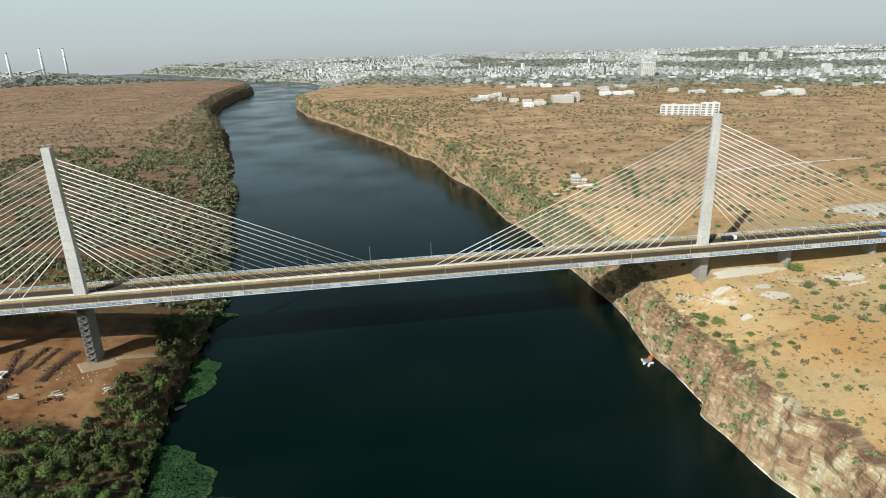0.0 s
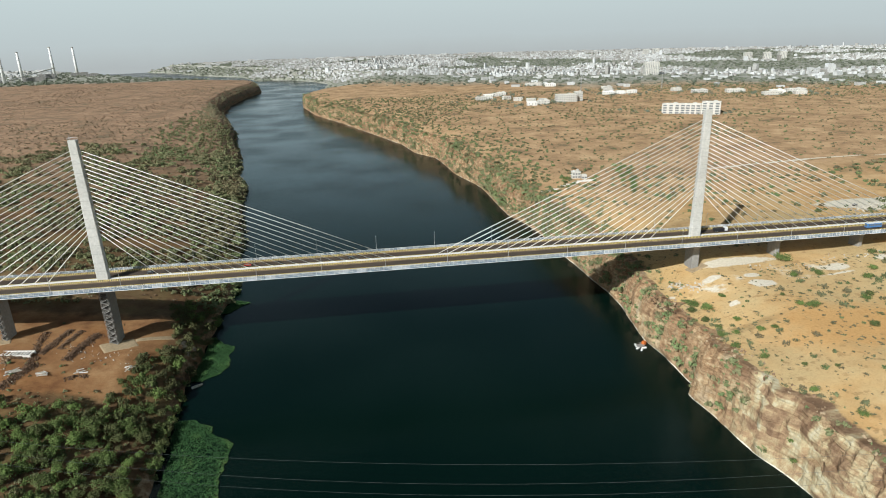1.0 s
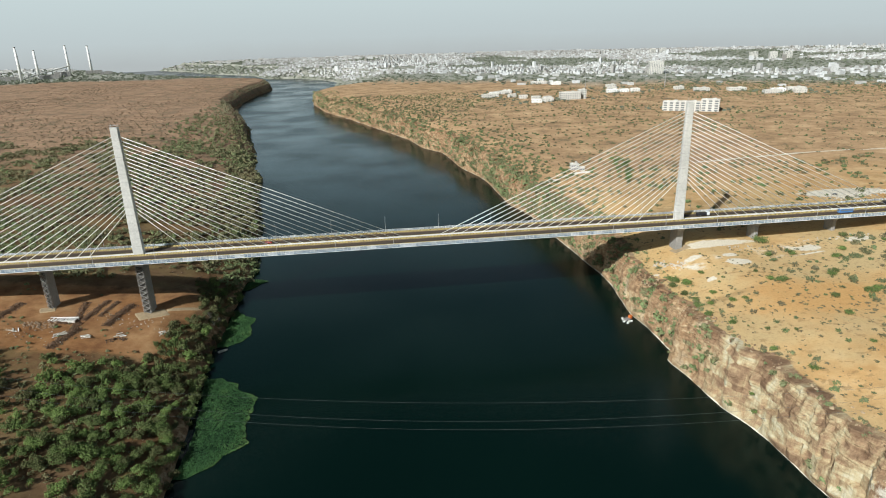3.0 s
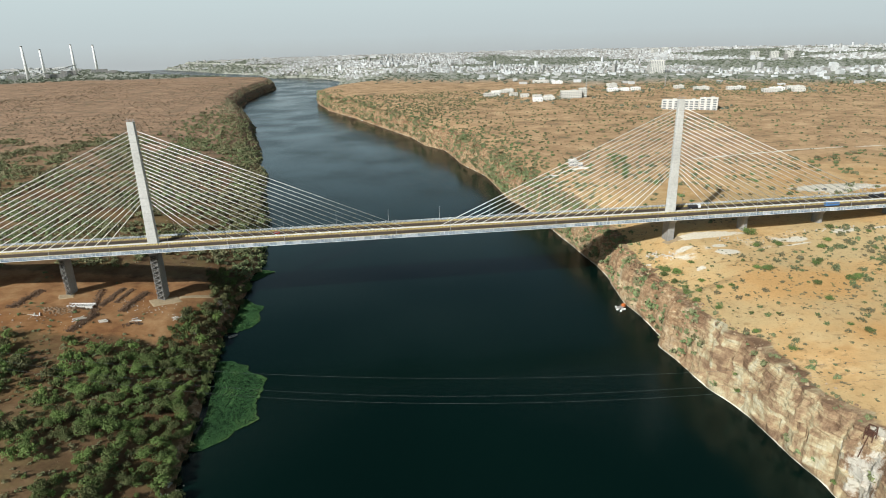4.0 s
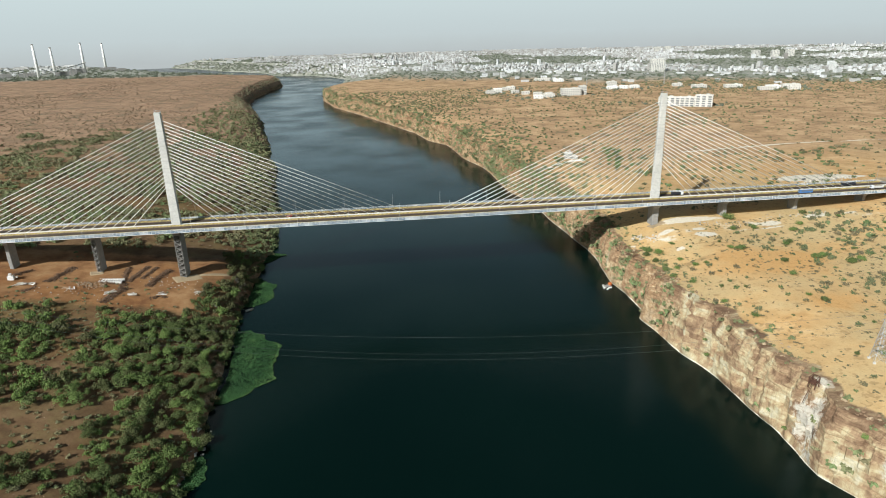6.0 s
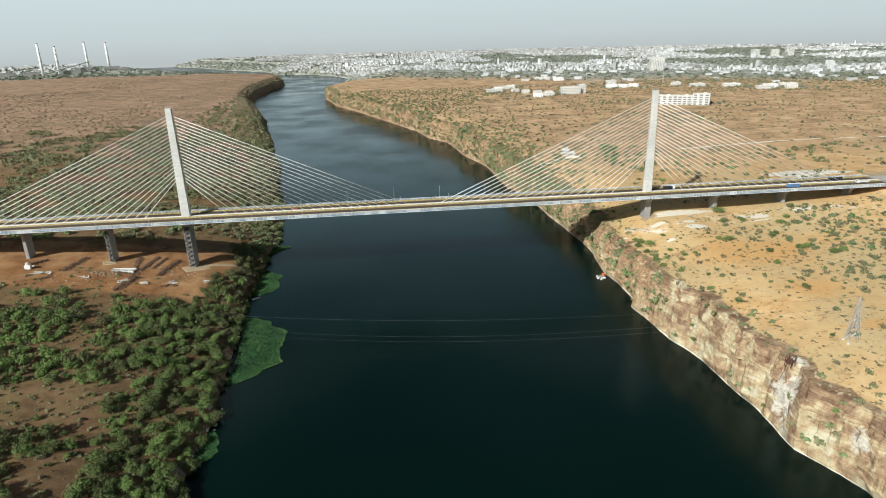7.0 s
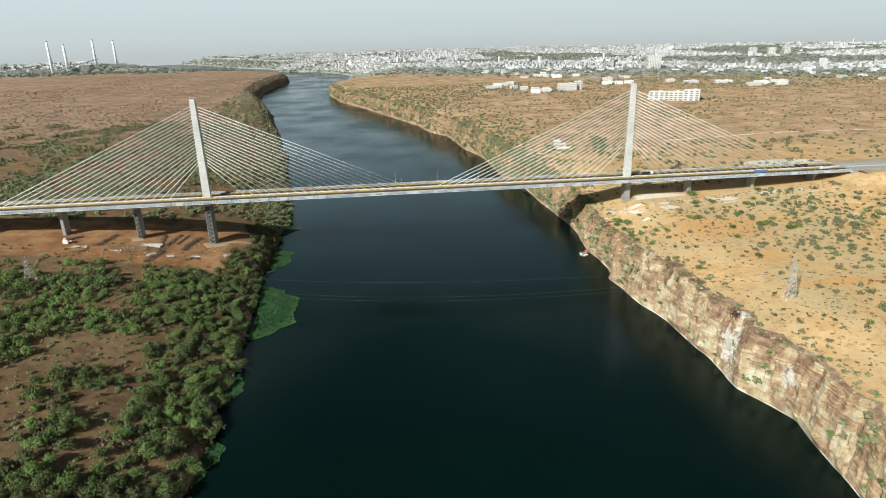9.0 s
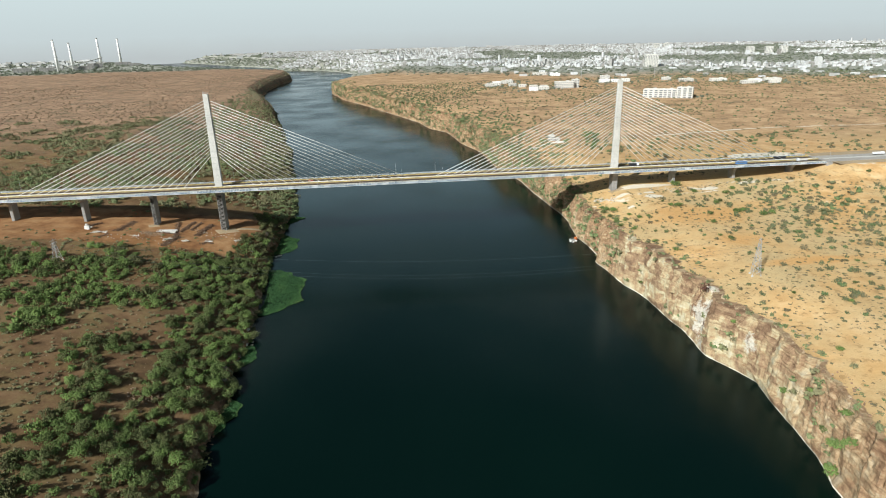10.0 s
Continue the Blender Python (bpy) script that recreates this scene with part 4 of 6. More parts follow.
tint = np.clip(0.62 - 0.22 * smooth(-62, -45, y) - 0.30 * (1 - smooth(10, 45, d)) + 0.5 * fbm(x, y, 45, 2, 74) + 0.32 * g.normal(size=len(x)), 0, 1)
single = (d < 62) & (y > -330) & (y < -75)
pick = np.where(single)[0]
pick = pick[np.argsort(-size[pick])][:270]
rest = np.ones(len(x), bool)
rest[pick] = False
z = np.maximum(ground_z(x, y), 0.2)
seen = (x > -205 - 0.56 * (y + 333)) & (y > -350)
hid = rest & ~seen
rest = rest & seen
scatter("outer_scrub", CLOUD_TINY, x[hid], y[hid], z[hid], size[hid], 1.15 + 0.35 * u[hid], tint[hid], M_LEAF, "dense green thorn scrub on red earth", "scrub")
scatter("thorn_scrub", CLOUD_MID, x[rest], y[rest], z[rest], size[rest], 1.15 + 0.35 * u[rest], tint[rest], M_LEAF, "dense green thorn scrub on red earth", "scrub")
protos = [tree(k, M_LEAF, "broad-crowned green thorn tree on the river bank", "tree") for k in range(8)]
for n_, k in enumerate(pick):
    p = protos[n_ % 8]
    m = pose(float(x[k]), float(y[k]), float(z[k]), 0, 0, float(u[k]) * 360)
    s = float(size[k]) * 1.12
    if n_ < 8:
        p.scale = (s, s, s * 1.05)
        p.matrix_basis = m @ Matrix.Diagonal((s, s, s * 1.05, 1))
        tagged(p, group="trees on the west bank")
    else:
        q = copy_thing(p, m)
        q.scale = (s, s, s * 1.05)

# lone bushes in the clearings
x, y, u, g = sprinkle(-420, -124, -345, -60, 5.6, 14)
keep = (shore_left(y) - x > 6) & (u < 0.42 + 0.3 * fbm(x, y, 24, 2, 69)) & (x > -200 - 0.56 * (y + 333)) & clear_of(x, y, -266, -101, 5)
x, y, u = x[keep], y[keep], u[keep]
scatter("lone_bushes", CLOUD_BUSH, x, y, ground_z(x, y), 0.8 + 1.7 * g.uniform(0, 1, len(x)) ** 1.4, 0.85 + 0 * x, np.clip(0.15 + 0.5 * g.uniform(0, 1, len(x)), 0, 1), M_SCRUB, "olive bushes in grassy clearings", "bush")

# low shrubs and stones in the clearings
x, y, u, g = sprinkle(-420, -124, -350, -52, 3.6, 12)
keep = (shore_left(y) - x > 8) & (u < 0.40) & (x > -200 - 0.56 * (y + 333))
x, y, u = x[keep], y[keep], u[keep]
scatter("clearing_shrubs", CLOUD_LOW, x, y, ground_z(x, y), 0.5 + 1.5 * g.uniform(0, 1, len(x)) ** 1.6, 0.8 + 0 * x, g.uniform(0, 0.6, len(x)), M_SCRUB, "low dry shrubs in stony clearings", "shrub")
x, y, u, g = sprinkle(-330, -124, -340, -55, 4.2, 13)
keep = (shore_left(y) - x > 4) & (u < 0.62) & (fbm(x, y, 25, 3, 95) > -0.15)
x, y, u = x[keep], y[keep], u[keep]
stones("field_stones", x, y, ground_z(x, y) + 0.05, 0.15 + 0.9 * u ** 2, M_RUBBLE, "brown field stones scattered over red earth", "stones", 5)

# western bank by and beyond the bridge
x, y, u, g = sprinkle(-700, -112, -8, 640, 5.4, 2)
d = shore_left(y) - x
cover = 1.15 * fbm(x, y, 34, 3, 75) + 0.3 * fbm(x, y, 12, 2, 76)
open_strip = (y < 50 + 12 * fbm(x, 0 * x, 50, 2, 77) - 14 * smooth(-260, -330, x)) & (d > 22)
keep = (d > -1.0) & ~open_strip & ~((d < 34) & (y < 62)) & ~((d < 75) & (d > 14) & (y < 76)) & ~((d < 60) & (y < 40)) & (cover > -0.22 + 0.34 * (u - 0.5) - 0.45 * (d < 40) + 0.40 * smooth(150, 330, d) * smooth(120, 300, y) + 0.15 * smooth(300, 640, y)) & ~((np.abs(y) < 17) & (d > 14))
x, y, u, d = x[keep], y[keep], u[keep], d[keep]
size = 1.7 + 3.9 * g.uniform(0, 1, len(x)) ** 1.4 + 0.8 * (d < 30)
tint = np.clip(0.50 - 0.28 * smooth(200, 420, y) + 0.5 * fbm(x, y, 60, 2, 78) + 0.28 * g.normal(size=len(x)), 0, 1)
for nm, cl, part_of in (("bank_scrub", CLOUD_SOFT, y < 230), ("plain_scrub", CLOUD_LOW, y >= 230)):
    scatter(nm, cl, x[part_of], y[part_of], ground_z(x[part_of], y[part_of]), size[part_of], 0.72 + 0.25 * u[part_of], tint[part_of], M_SCRUB, "olive green thorn scrub on red earth", "scrub")

x, y, u, g = sprinkle(-420, -150, -56, 30, 6.5, 3)
keep = (fbm(x, y, 16, 2, 79) > 0.28) & (np.abs(y) > 16)
x, y, u = x[keep], y[keep], u[keep]
scatter("small_shrubs", CLOUD_LOW, x, y, ground_z(x, y), 0.7 + 1.3 * u, 0.8 + 0 * u, u, M_LEAF_DRY, "low dusty shrubs on bare red earth", "shrub")

# far western plain
x, y, u, g = sprinkle(-1900, -180, 420, 2100, 12.5, 4)
d = shore_left(y) - x
cover = fbm(x, y, 170, 4, 80)
keep = (d > 4) & (cover > -0.10 + 0.9 * (u - 0.5) + 0.18 * smooth(60, 300, d) * smooth(500, 1100, y)) & (x > -300 - 0.95 * y)
x, y, u = x[keep], y[keep], u[keep]
scatter("far_scrub", CLOUD_TINY, x, y, ground_z(x, y), 1.4 + 1.8 * g.uniform(0, 1, len(x)), 0.6 + 0.2 * u, np.clip(0.25 + 0.8 * (u - 0.5) + 0.5 * fbm(x, y, 120, 2, 81), 0, 1), M_LEAF_FAR,
        "dry olive brown scrub on the far plain", "scrub")
x, y, u, g = sprinkle(-520, -130, 560, 2100, 6.4, 44)
d = shore_left(y) - x
keep = (d > 0) & (d < 24 + 130 * u * u * (1 - smooth(700, 1300, y))) & (u > 0.12 + 0.35 * smooth(20, 60, d))
x, y, u = x[keep], y[keep], u[keep]
for nm, mt, part_of in (("far_bank_scrub", M_SCRUB, y < 900), ("far_bank_brush", M_LEAF_FAR, y >= 900)):
    scatter(nm, CLOUD_LOW, x[part_of], y[part_of], ground_z(x[part_of], y[part_of]), 2.2 + 2.0 * u[part_of], 0.8 + 0.2 * u[part_of], np.clip(0.15 + 0.7 * (u[part_of] - 0.5) + 0.5 * (y[part_of] >= 900), 0, 1), mt, "olive scrub along the far bank", "scrub")

# eastern plateau
x, y, u, g = sprinkle(135, 560, -430, 235, 5.2, 5)
d = x - shore_right(y)
cover = fbm(x, y, 48, 3, 82)
dens = (0.13 + 0.42 * smooth(0.0, 0.35, cover) * (1 - 0.8 * smooth(0, 30, y))) * (0.55 + 0.45 * smooth(185, 230, x)) + 0.26 * smooth(190, 250, x) * smooth(-230, -110, y) * (1 - smooth(-80, -35, y)) + 0.12 * smooth(40, 90, y) * (cover > 0)
dens = dens * (1 - 0.55 * smooth(15, 40, y) * smooth(260, 300, x))
keep = (d > cliff_width(y) + 4) & (u < dens) & ((np.abs(y) > 19) | (x < 165)) & clear_of(x, y, 182, -215, 6) & ~((x > 360) & (np.abs(y) < 48))
x, y, u = x[keep], y[keep], u[keep]
v = g.uniform(0, 1, len(x))
size = (1.1 + 2.4 * v ** 1.7) * (0.8 + 0.35 * smooth(190, 250, x))
tint = np.clip(0.42 + 0.38 * g.normal(size=len(x)), 0, 1)
for nm, cl, part_of in (("dry_bushes", CLOUD_BUSH, (y < 0) & (x < 350) & (x < 330 - 0.3 * (y + 200))), ("outer_bushes", CLOUD_LOW, ~((y < 0) & (x < 350) & (x < 330 - 0.3 * (y + 200))))):
    scatter(nm, cl, x[part_of], y[part_of], ground_z(x[part_of], y[part_of]), size[part_of], 0.8 + 0.15 * v[part_of], tint[part_of], M_LEAF_DRY, "grey-green dry bushes on ochre sand", "bush")
x, y, u, g = sprinkle(135, 430, -430, 60, 2.9, 6)
d = x - shore_right(y)
keep = (d > cliff_width(y) + 2) & (u < 0.20 + 0.2 * (fbm(x, y, 30, 3, 83) > 0.1)) & ~((np.abs(y) < 17) & (x > 165)) & ~((x > 360) & (np.abs(y) < 48))
x, y, u = x[keep], y[keep], u[keep]
scatter("grass_tufts", CLOUD_TINY, x, y, ground_z(x, y), 0.5 + 1.1 * g.uniform(0, 1, len(x)) ** 2, 0.5 + 0 * x, g.uniform(0, 0.5, len(x)) ** 1.6, M_LEAF_DRY, "small dry grass tufts and seedlings", "grass", 0.02)

# single green bushes on the plateau
green = [tree(20 + k, M_LEAF, "rounded fresh green bush on ochre ground", "bush") for k in range(4)]
spots = ((228, -12, 5.6), (152, -43, 4.6), (157, -51, 4.2), (149, -49, 3.4), (219, -36, 3.2), (234, -37, 3.4), (267, -40, 3.2), (283, -20, 3.6), (256, -49, 3.4), (201, -76, 4.0), (196, -73, 2.8), (240, -69, 3.2), (235, -73, 3.0),
         (238, -99, 4.0), (244, -96, 3.2), (214, -102, 3.4), (206, -122, 3.0), (252, -111, 4.2), (260, -108, 3.6), (199, -158, 3.0), (159, -160, 2.6), (169, -45, 2.4), (164, -88, 2.6), (150, -62, 3.2), (152, -72, 2.6), (148, -80, 3.0), (154, -84, 2.4),
         (161, -124, 1.8), (150, -112, 2.6), (146, -96, 3.0), (153, -141, 2.2), (172, -130, 1.6),
         (196, -150, 1.9), (270, -90, 2.1), (187, -212, 2.4), (178, -208, 1.8), (205, -185, 1.5), (186, -245, 1.7), (206, -262, 1.9), (225, -240, 1.6), (250, -210, 1.8), (170, -90, 2.2), (163, -70, 2.5),
         (195, -60, 1.9), (285, -60, 2.0), (300, -35, 2.3), (320, -55, 1.9), (392, -40, 3.0), (240, -170, 2.0), (280, -150, 1.7), (172, -300, 2.2), (180, -330, 2.5), (168, -345, 2.8),
         (218, 182, 4.2), (222, 190, 4.6), (214, 194, 3.6), (226, 200, 4.8), (230, 212, 4.4), (222, 214, 4.0), (236, 222, 4.8), (228, 230, 4.2), (238, 240, 5.0), (232, 250, 4.4), (244, 252, 4.6), (238, 264, 4.2), (246, 270, 4.8),
         (240, 280, 4.2), (214, 172, 3.6), (222, 166, 3.2), (252, 262, 3.6), (270, 262, 3.6), (278, 268, 3.2), (172, 236, 4.0), (190, 242, 4.5), (196, 226, 3.6), (168, 226, 3.4), (184, 248, 4.2), (166, 210, 3.0), (152, 208, 2.8))
for k, (px, py, s) in enumerate(spots):
    m = pose(px, py, float(ground_z(np.array([px]), np.array([py]))[0]), 0, 0, 73 * k)
    p = green[k % 4]
    if k < 4:
        p.matrix_basis = m
        tagged(p, group="green bushes on the plateau")
    else:
        p = copy_thing(p, m)
    p.scale = (s, s, s * 0.85)

# bushes along the cliff's edge
y = np.concatenate([np.arange(-420, 60, 2.5), np.arange(60, 520, 0.9), np.arange(520, 1400, 2.2)])
u = rng.uniform(0, 1, len(y))
y = y + 2 * u
x = shore_right(y) + cliff_width(y) + 1 + (16 + 26 * smooth(60, 200, y)) * rng.uniform(0, 1, len(y)) ** 1.5
keep = u < 0.62 + 0.3 * smooth(-140, -60, y)
x, y, u = x[keep], y[keep], u[keep]
scatter("edge_bushes", CLOUD_SOFT, x, y, ground_z(x, y), 0.9 + (1.9 + 0.9 * smooth(60, 200, y)) * rng.uniform(0, 1, len(x)) ** 1.4, 0.9 + 0 * x, rng.uniform(0.2, 1, len(x)), M_SCRUB, "olive and green bushes along the cliff edge", "bush", 0.3)

# bushes rooted in the cliff
x, y, u, g = sprinkle(0, 120, -420, 1450, 7.0, 7)
yy, t = y, (x % 120) / 120
H, W = cliff_top(yy), cliff_width(yy)
keep = (t > 0.12) & (fbm(yy, t * 40, 22, 3, 84) > 0.02 - 0.18 * smooth(-110, -60, yy) - 0.55 * smooth(40, 150, yy)) & (u < (0.26 + 0.62 * smooth(-170, -110, yy) + 0.2 * smooth(40, 120, yy)) * (1 - 0.55 * smooth(230, 420, yy)))
yy, t, H, W, u = yy[keep], t[keep], H[keep], W[keep], u[keep]
scatter("cliff_bushes", CLOUD_LOW, shore_right(yy) + W * t ** 1.25 - 0.8, yy, t * H - 0.2, 1.0 + 2.6 * g.uniform(0, 1, len(yy)) ** 1.3 + 1.2 * smooth(40, 150, yy), 0.9 + 0 * yy, np.clip(0.6 - 0.15 * smooth(60, 250, yy) + 0.35 * g.normal(size=len(yy)), 0, 1), M_SCRUB,
        "olive bushes rooted in the ledges of the cliff", "bush", 0.3)

# fresh trees that lean out of the cliff
y = np.array([-344.0, -337.0, -343.0, -349.0, -339.0, -329.0, -295.0, -313.0, -151.0, -148.0, -214.0, -250.0])
z = np.array([5.0, 14.0, 18.0, 24.0, 30.0, 15.0, 12.0, 24.0, 9.0, 17.0, 6.0, 27.0])
x = shore_right(y) + cliff_width(y) * (0.30 * np.clip(z / 21.0, 0, 1) + 0.70 * smooth(21, 34, z)) - 1.0
scatter("cliff_trees", CLOUD_MID, x, y, z, np.array([4.2, 3.2, 3.8, 3.4, 3.0, 2.6, 2.8, 1.8, 2.0, 1.7, 1.8, 2.2]), 1.0 + 0 * x, 0.6 + 0.3 * np.sin(y), M_LEAF, "fresh green trees rooted in the cliff", "tree", 0.6)

# eastern plain beyond the bridge
x, y, u, g = sprinkle(-120, 1300, 180, 1150, 9.0, 8)
d = x - shore_right(y)
cover = fbm(x, y, 120, 4, 85)
keep = (d > cliff_width(y) + 3) & (u < 0.16 + 0.55 * smooth(-0.05, 0.4, cover) + 0.25 * np.exp(-d / 70.0) + 0.2 * smooth(700, 1100, y)) & ~((np.abs(y - 244) < 8) & (x > 300)) & (x < 320 + 0.85 * y + 200)
x, y, u = x[keep], y[keep], u[keep]
scatter("plain_bushes", CLOUD_TINY, x, y, ground_z(x, y), 1.2 + 2.2 * g.uniform(0, 1, len(x)) + 1.6 * np.exp(-(x - shore_right(y)) / 70), 0.75 + 0 * x, np.clip(0.45 + 0.33 * g.normal(size=len(x)), 0, 1), M_LEAF_DRY,
        "scattered olive bushes on the ochre plain", "bush")

# small growth over the plains, too fine to pick apart
x, y, u, g = sprinkle(-60, 1500, 200, 1250, 9.5, 31)
keep = (x - shore_right(y) > cliff_width(y) + 3) & (u < 0.5 + 0.5 * fbm(x, y, 70, 3, 96)) & ~((np.abs(y - 244) < 6) & (x > 300)) & (x < 520 + 0.85 * y)
x, y = x[keep], y[keep]
scatter("plain_specks", CLOUD_SPECK, x, y, ground_z(x, y), 0.6 + 1.1 * g.uniform(0, 1, len(x)), 0.7 + 0 * x, g.uniform(0, 0.9, len(x)), M_LEAF_DRY, "fine dry growth over the ochre plain", "scrub")
x, y, u, g = sprinkle(-1300, -150, 60, 1500, 9.0, 32)
keep = (shore_left(y) - x > 10) & (u < 0.55 + 0.5 * fbm(x, y, 70, 3, 97)) & (x > -480 - 0.62 * y)
x, y = x[keep], y[keep]
scatter("west_specks", CLOUD_SPECK, x, y, ground_z(x, y), 0.7 + 1.3 * g.uniform(0, 1, len(x)), 0.7 + 0 * x, g.uniform(0, 0.9, len(x)), M_LEAF_FAR, "fine dry growth over the red-brown plain", "scrub")

# trees of the town
x, y, u, g = sprinkle(-900, 4600, 700, 4400, 24.5, 9)
d = x - shore_right(y)
park = fbm(x, y, 330, 4, 86)
keep = (d > 12) & (u < (0.16 + 0.8 * smooth(0.0, 0.25, park)) * smooth(1500, 1750, y + 0.6 * x) + 0.8 * np.exp(-((y + 0.6 * x - 1800) / 170.0) ** 2)) & (np.abs(x) < 700 + 0.95 * y)
x, y = x[keep], y[keep]
scatter("town_trees", CLOUD_TINY, x, y, ground_z(x, y), 3.5 + 5.5 * g.uniform(0, 1, len(x)), 0.6 + 0 * x, g.uniform(0, 1, len(x)), M_LEAF_TOWN, "dusty green trees, paled for haze, between the houses of a town", "trees", 0.5)
x, y, u, g = sprinkle(-3200, -560, 2170, 3400, 22.0, 10)
d = shore_left(y) - x
keep = (d > 6) & (u < 0.35 + 0.6 * np.exp(-((y - 2240) / 90.0) ** 2))
x, y = x[keep], y[keep]
scatter("far_bank_trees", CLOUD_TINY, x, y, ground_z(x, y), 5 + 6 * g.uniform(0, 1, len(x)), 0.7 + 0 * x, g.uniform(0, 1, len(x)), M_LEAF_TOWN, "dusty trees, paled for haze, round a distant power station", "trees", 0.5)


# ---- floating weed ----
def weed(ys, xs, seed):
    """A mat of leaves on the water between the western shore and an outer edge."""
    g = np.random.default_rng(seed)
    n = int(23.0 * sum(abs(b - a) * 11 for a, b in zip(ys, ys[1:])))
    y = g.uniform(ys[0], ys[-1], n)
    a = shore_left(y) - 1.0
    b = np.interp(y, ys, xs) + 4.2 * fbm(y, 0 * y, 7, 4, seed)
    f = g.uniform(0, 1, n)
    x = a + (b - a) * (0.14 + 0.86 * f)
    ok = b > a
    x, y, f = x[ok], y[ok], f[ok]
    n = len(x)
    lump = np.clip(0.5 + 0.75 * fbm(x + 0.4 * y, y, 7, 4, seed), 0, 1)
    p = np.stack([x, y, 0.12 + 0.8 * lump * (1 - 0.6 * f)], -1)
    nrm = np.stack([g.normal(size=n) * 0.75, g.normal(size=n) * 0.75, np.ones(n)], -1)
    nrm /= np.linalg.norm(nrm, axis=1)[:, None]
    t = np.cross(nrm, g.normal(size=(n, 3)))
    t /= np.linalg.norm(t, axis=1)[:, None]
    c = np.cross(nrm, t)
    w = g.uniform(0.13, 0.36, n)[:, None]
    v = np.stack([p - t * w, p - c * w, p + t * w, p + c * w], 1).reshape(-1, 3)
    tint = np.repeat(np.clip(-0.05 + 0.75 * lump ** 1.3 + 0.35 * smooth(0.88, 1.0, f) + 0.18 * g.normal(size=n), 0, 1), 4)
    ob = new("weed_mat", mesh_from("weed_mat", v, np.arange(len(v)).reshape(-1, 4), [M_WEED], False, {"tint": tint}))
    tagged(ob, "bright green mat of floating water plants", "water plants", "weed mats along the bank")


for k, (ys, xs) in enumerate((((-146, -138, -123, -104, -85, -76, -62), (-121, -109, -97, -97, -98, -108, -120)), ((-24, -16, -8, 4, 14, 30), (-127, -115, -112, -117, -115, -130)),
                              ((66, 74, 82, 92), (-130, -122, -117, -131)), ((-212, -204, -196, -188), (-122, -115, -115, -121)), ((-276, -262, -252, -246), (-121, -113, -114, -122)),
                              ((98, 106, 118), (-131, -124, -133)))):
    weed(ys, xs, 11 + k)


# ---- stones ----
def heap(x0, y0, x1, y1, width, n, r, mat, label, seed, high=1.2):
    g = np.random.default_rng(seed)
    t, o = g.uniform(0, 1, n), g.normal(0, 0.4, n)
    ln = math.hypot(x1 - x0, y1 - y0)
    px = x0 + (x1 - x0) * t - (y1 - y0) / ln * o * width
    py = y0 + (y1 - y0) * t + (x1 - x0) / ln * o * width
    rr = r * g.uniform(0.4, 1.5, n)
    stones("rubble_heap", px, py, ground_z(px, py) + high * np.maximum(0, 0.6 - np.abs(o)) * g.uniform(0, 1, n) + rr * 0.1, rr, mat, label, "rubble", seed)


for k, (x0, y0, x1, y1, w, n, hi) in enumerate(((-207, -20, -203, 9, 3.0, 330, 1.4), (-200, -14, -197, 8, 2.2, 150, 1.2), (-193, -25, -187, 5, 3.6, 420, 2.0), (-208, -32, -215, 6, 3.0, 260, 1.2),
                                         (-211, -55, -206, -28, 4.0, 330, 1.4), (-256, -26, -251, 2, 4.0, 420, 1.6), (-281, -16, -275, -4, 3.0, 160, 1.4), (-262, -44, -258, -34, 2.5, 70, 0.8),
                                         (-225, -22, -206, -24, 3.0, 120, 0.8))):
    heap(x0, y0, x1, y1, w, int(2.2 * n), 0.38, M_ROCK, "row of dark broken rock on red earth", 60 + k, hi)
heap(-236, -30, -219, -27, 7, 150, 0.55, M_RUBBLE, "fan of dusty brown rubble", 4, 0.5)
heap(-186, -44, -176, -40, 3, 40, 0.6, M_ROCK, "low heap of dark broken rock", 5)
heap(-262, -40, -206, -42, 12, 50, 0.4, M_ROCK_PALE, "scattered pale stones on red earth", 6, 0.2)
heap(-198, -12, -150, -30, 12, 60, 0.4, M_ROCK_PALE, "scattered pale stones on red earth", 7, 0.1)
heap(-137, -42, -134, -18, 4, 40, 1.2, M_ROCK, "brown boulders on the river bank", 8, 1.0)
heap(-124, -215, -122, -168, 4, 60, 0.8, M_ROCK_PALE, "pale boulders at the water's edge", 9, 0.3)
heap(-123, -300, -122, -225, 4, 70, 0.8, M_ROCK, "brown boulders at the water's edge", 10, 0.3)
heap(-162, -264, -138, -248, 12, 260, 0.45, M_RUBBLE, "red-brown broken stone in a clearing", 16, 0.3)
heap(-170, -300, -150, -278, 9, 160, 0.45, M_RUBBLE, "red-brown broken stone in a clearing", 17, 0.3)
heap(137, -24, 141, -60, 5, 45, 0.6, M_ROCK, "fallen blocks at the foot of the cliff", 11, 0.3)
heap(200, -16, 240, -26, 9, 60, 0.5, M_ROCK_PALE, "scattered pale stones on ochre sand", 12, 0.1)
heap(255, -15, 300, -26, 8, 50, 0.5, M_ROCK_PALE, "scattered pale stones on ochre sand", 13, 0.1)
heap(155, -14, 166, -30, 8, 60, 0.7, M_ROCK_PALE, "loose slabs along the cliff edge", 14, 0.2)
g = np.random.default_rng(91)
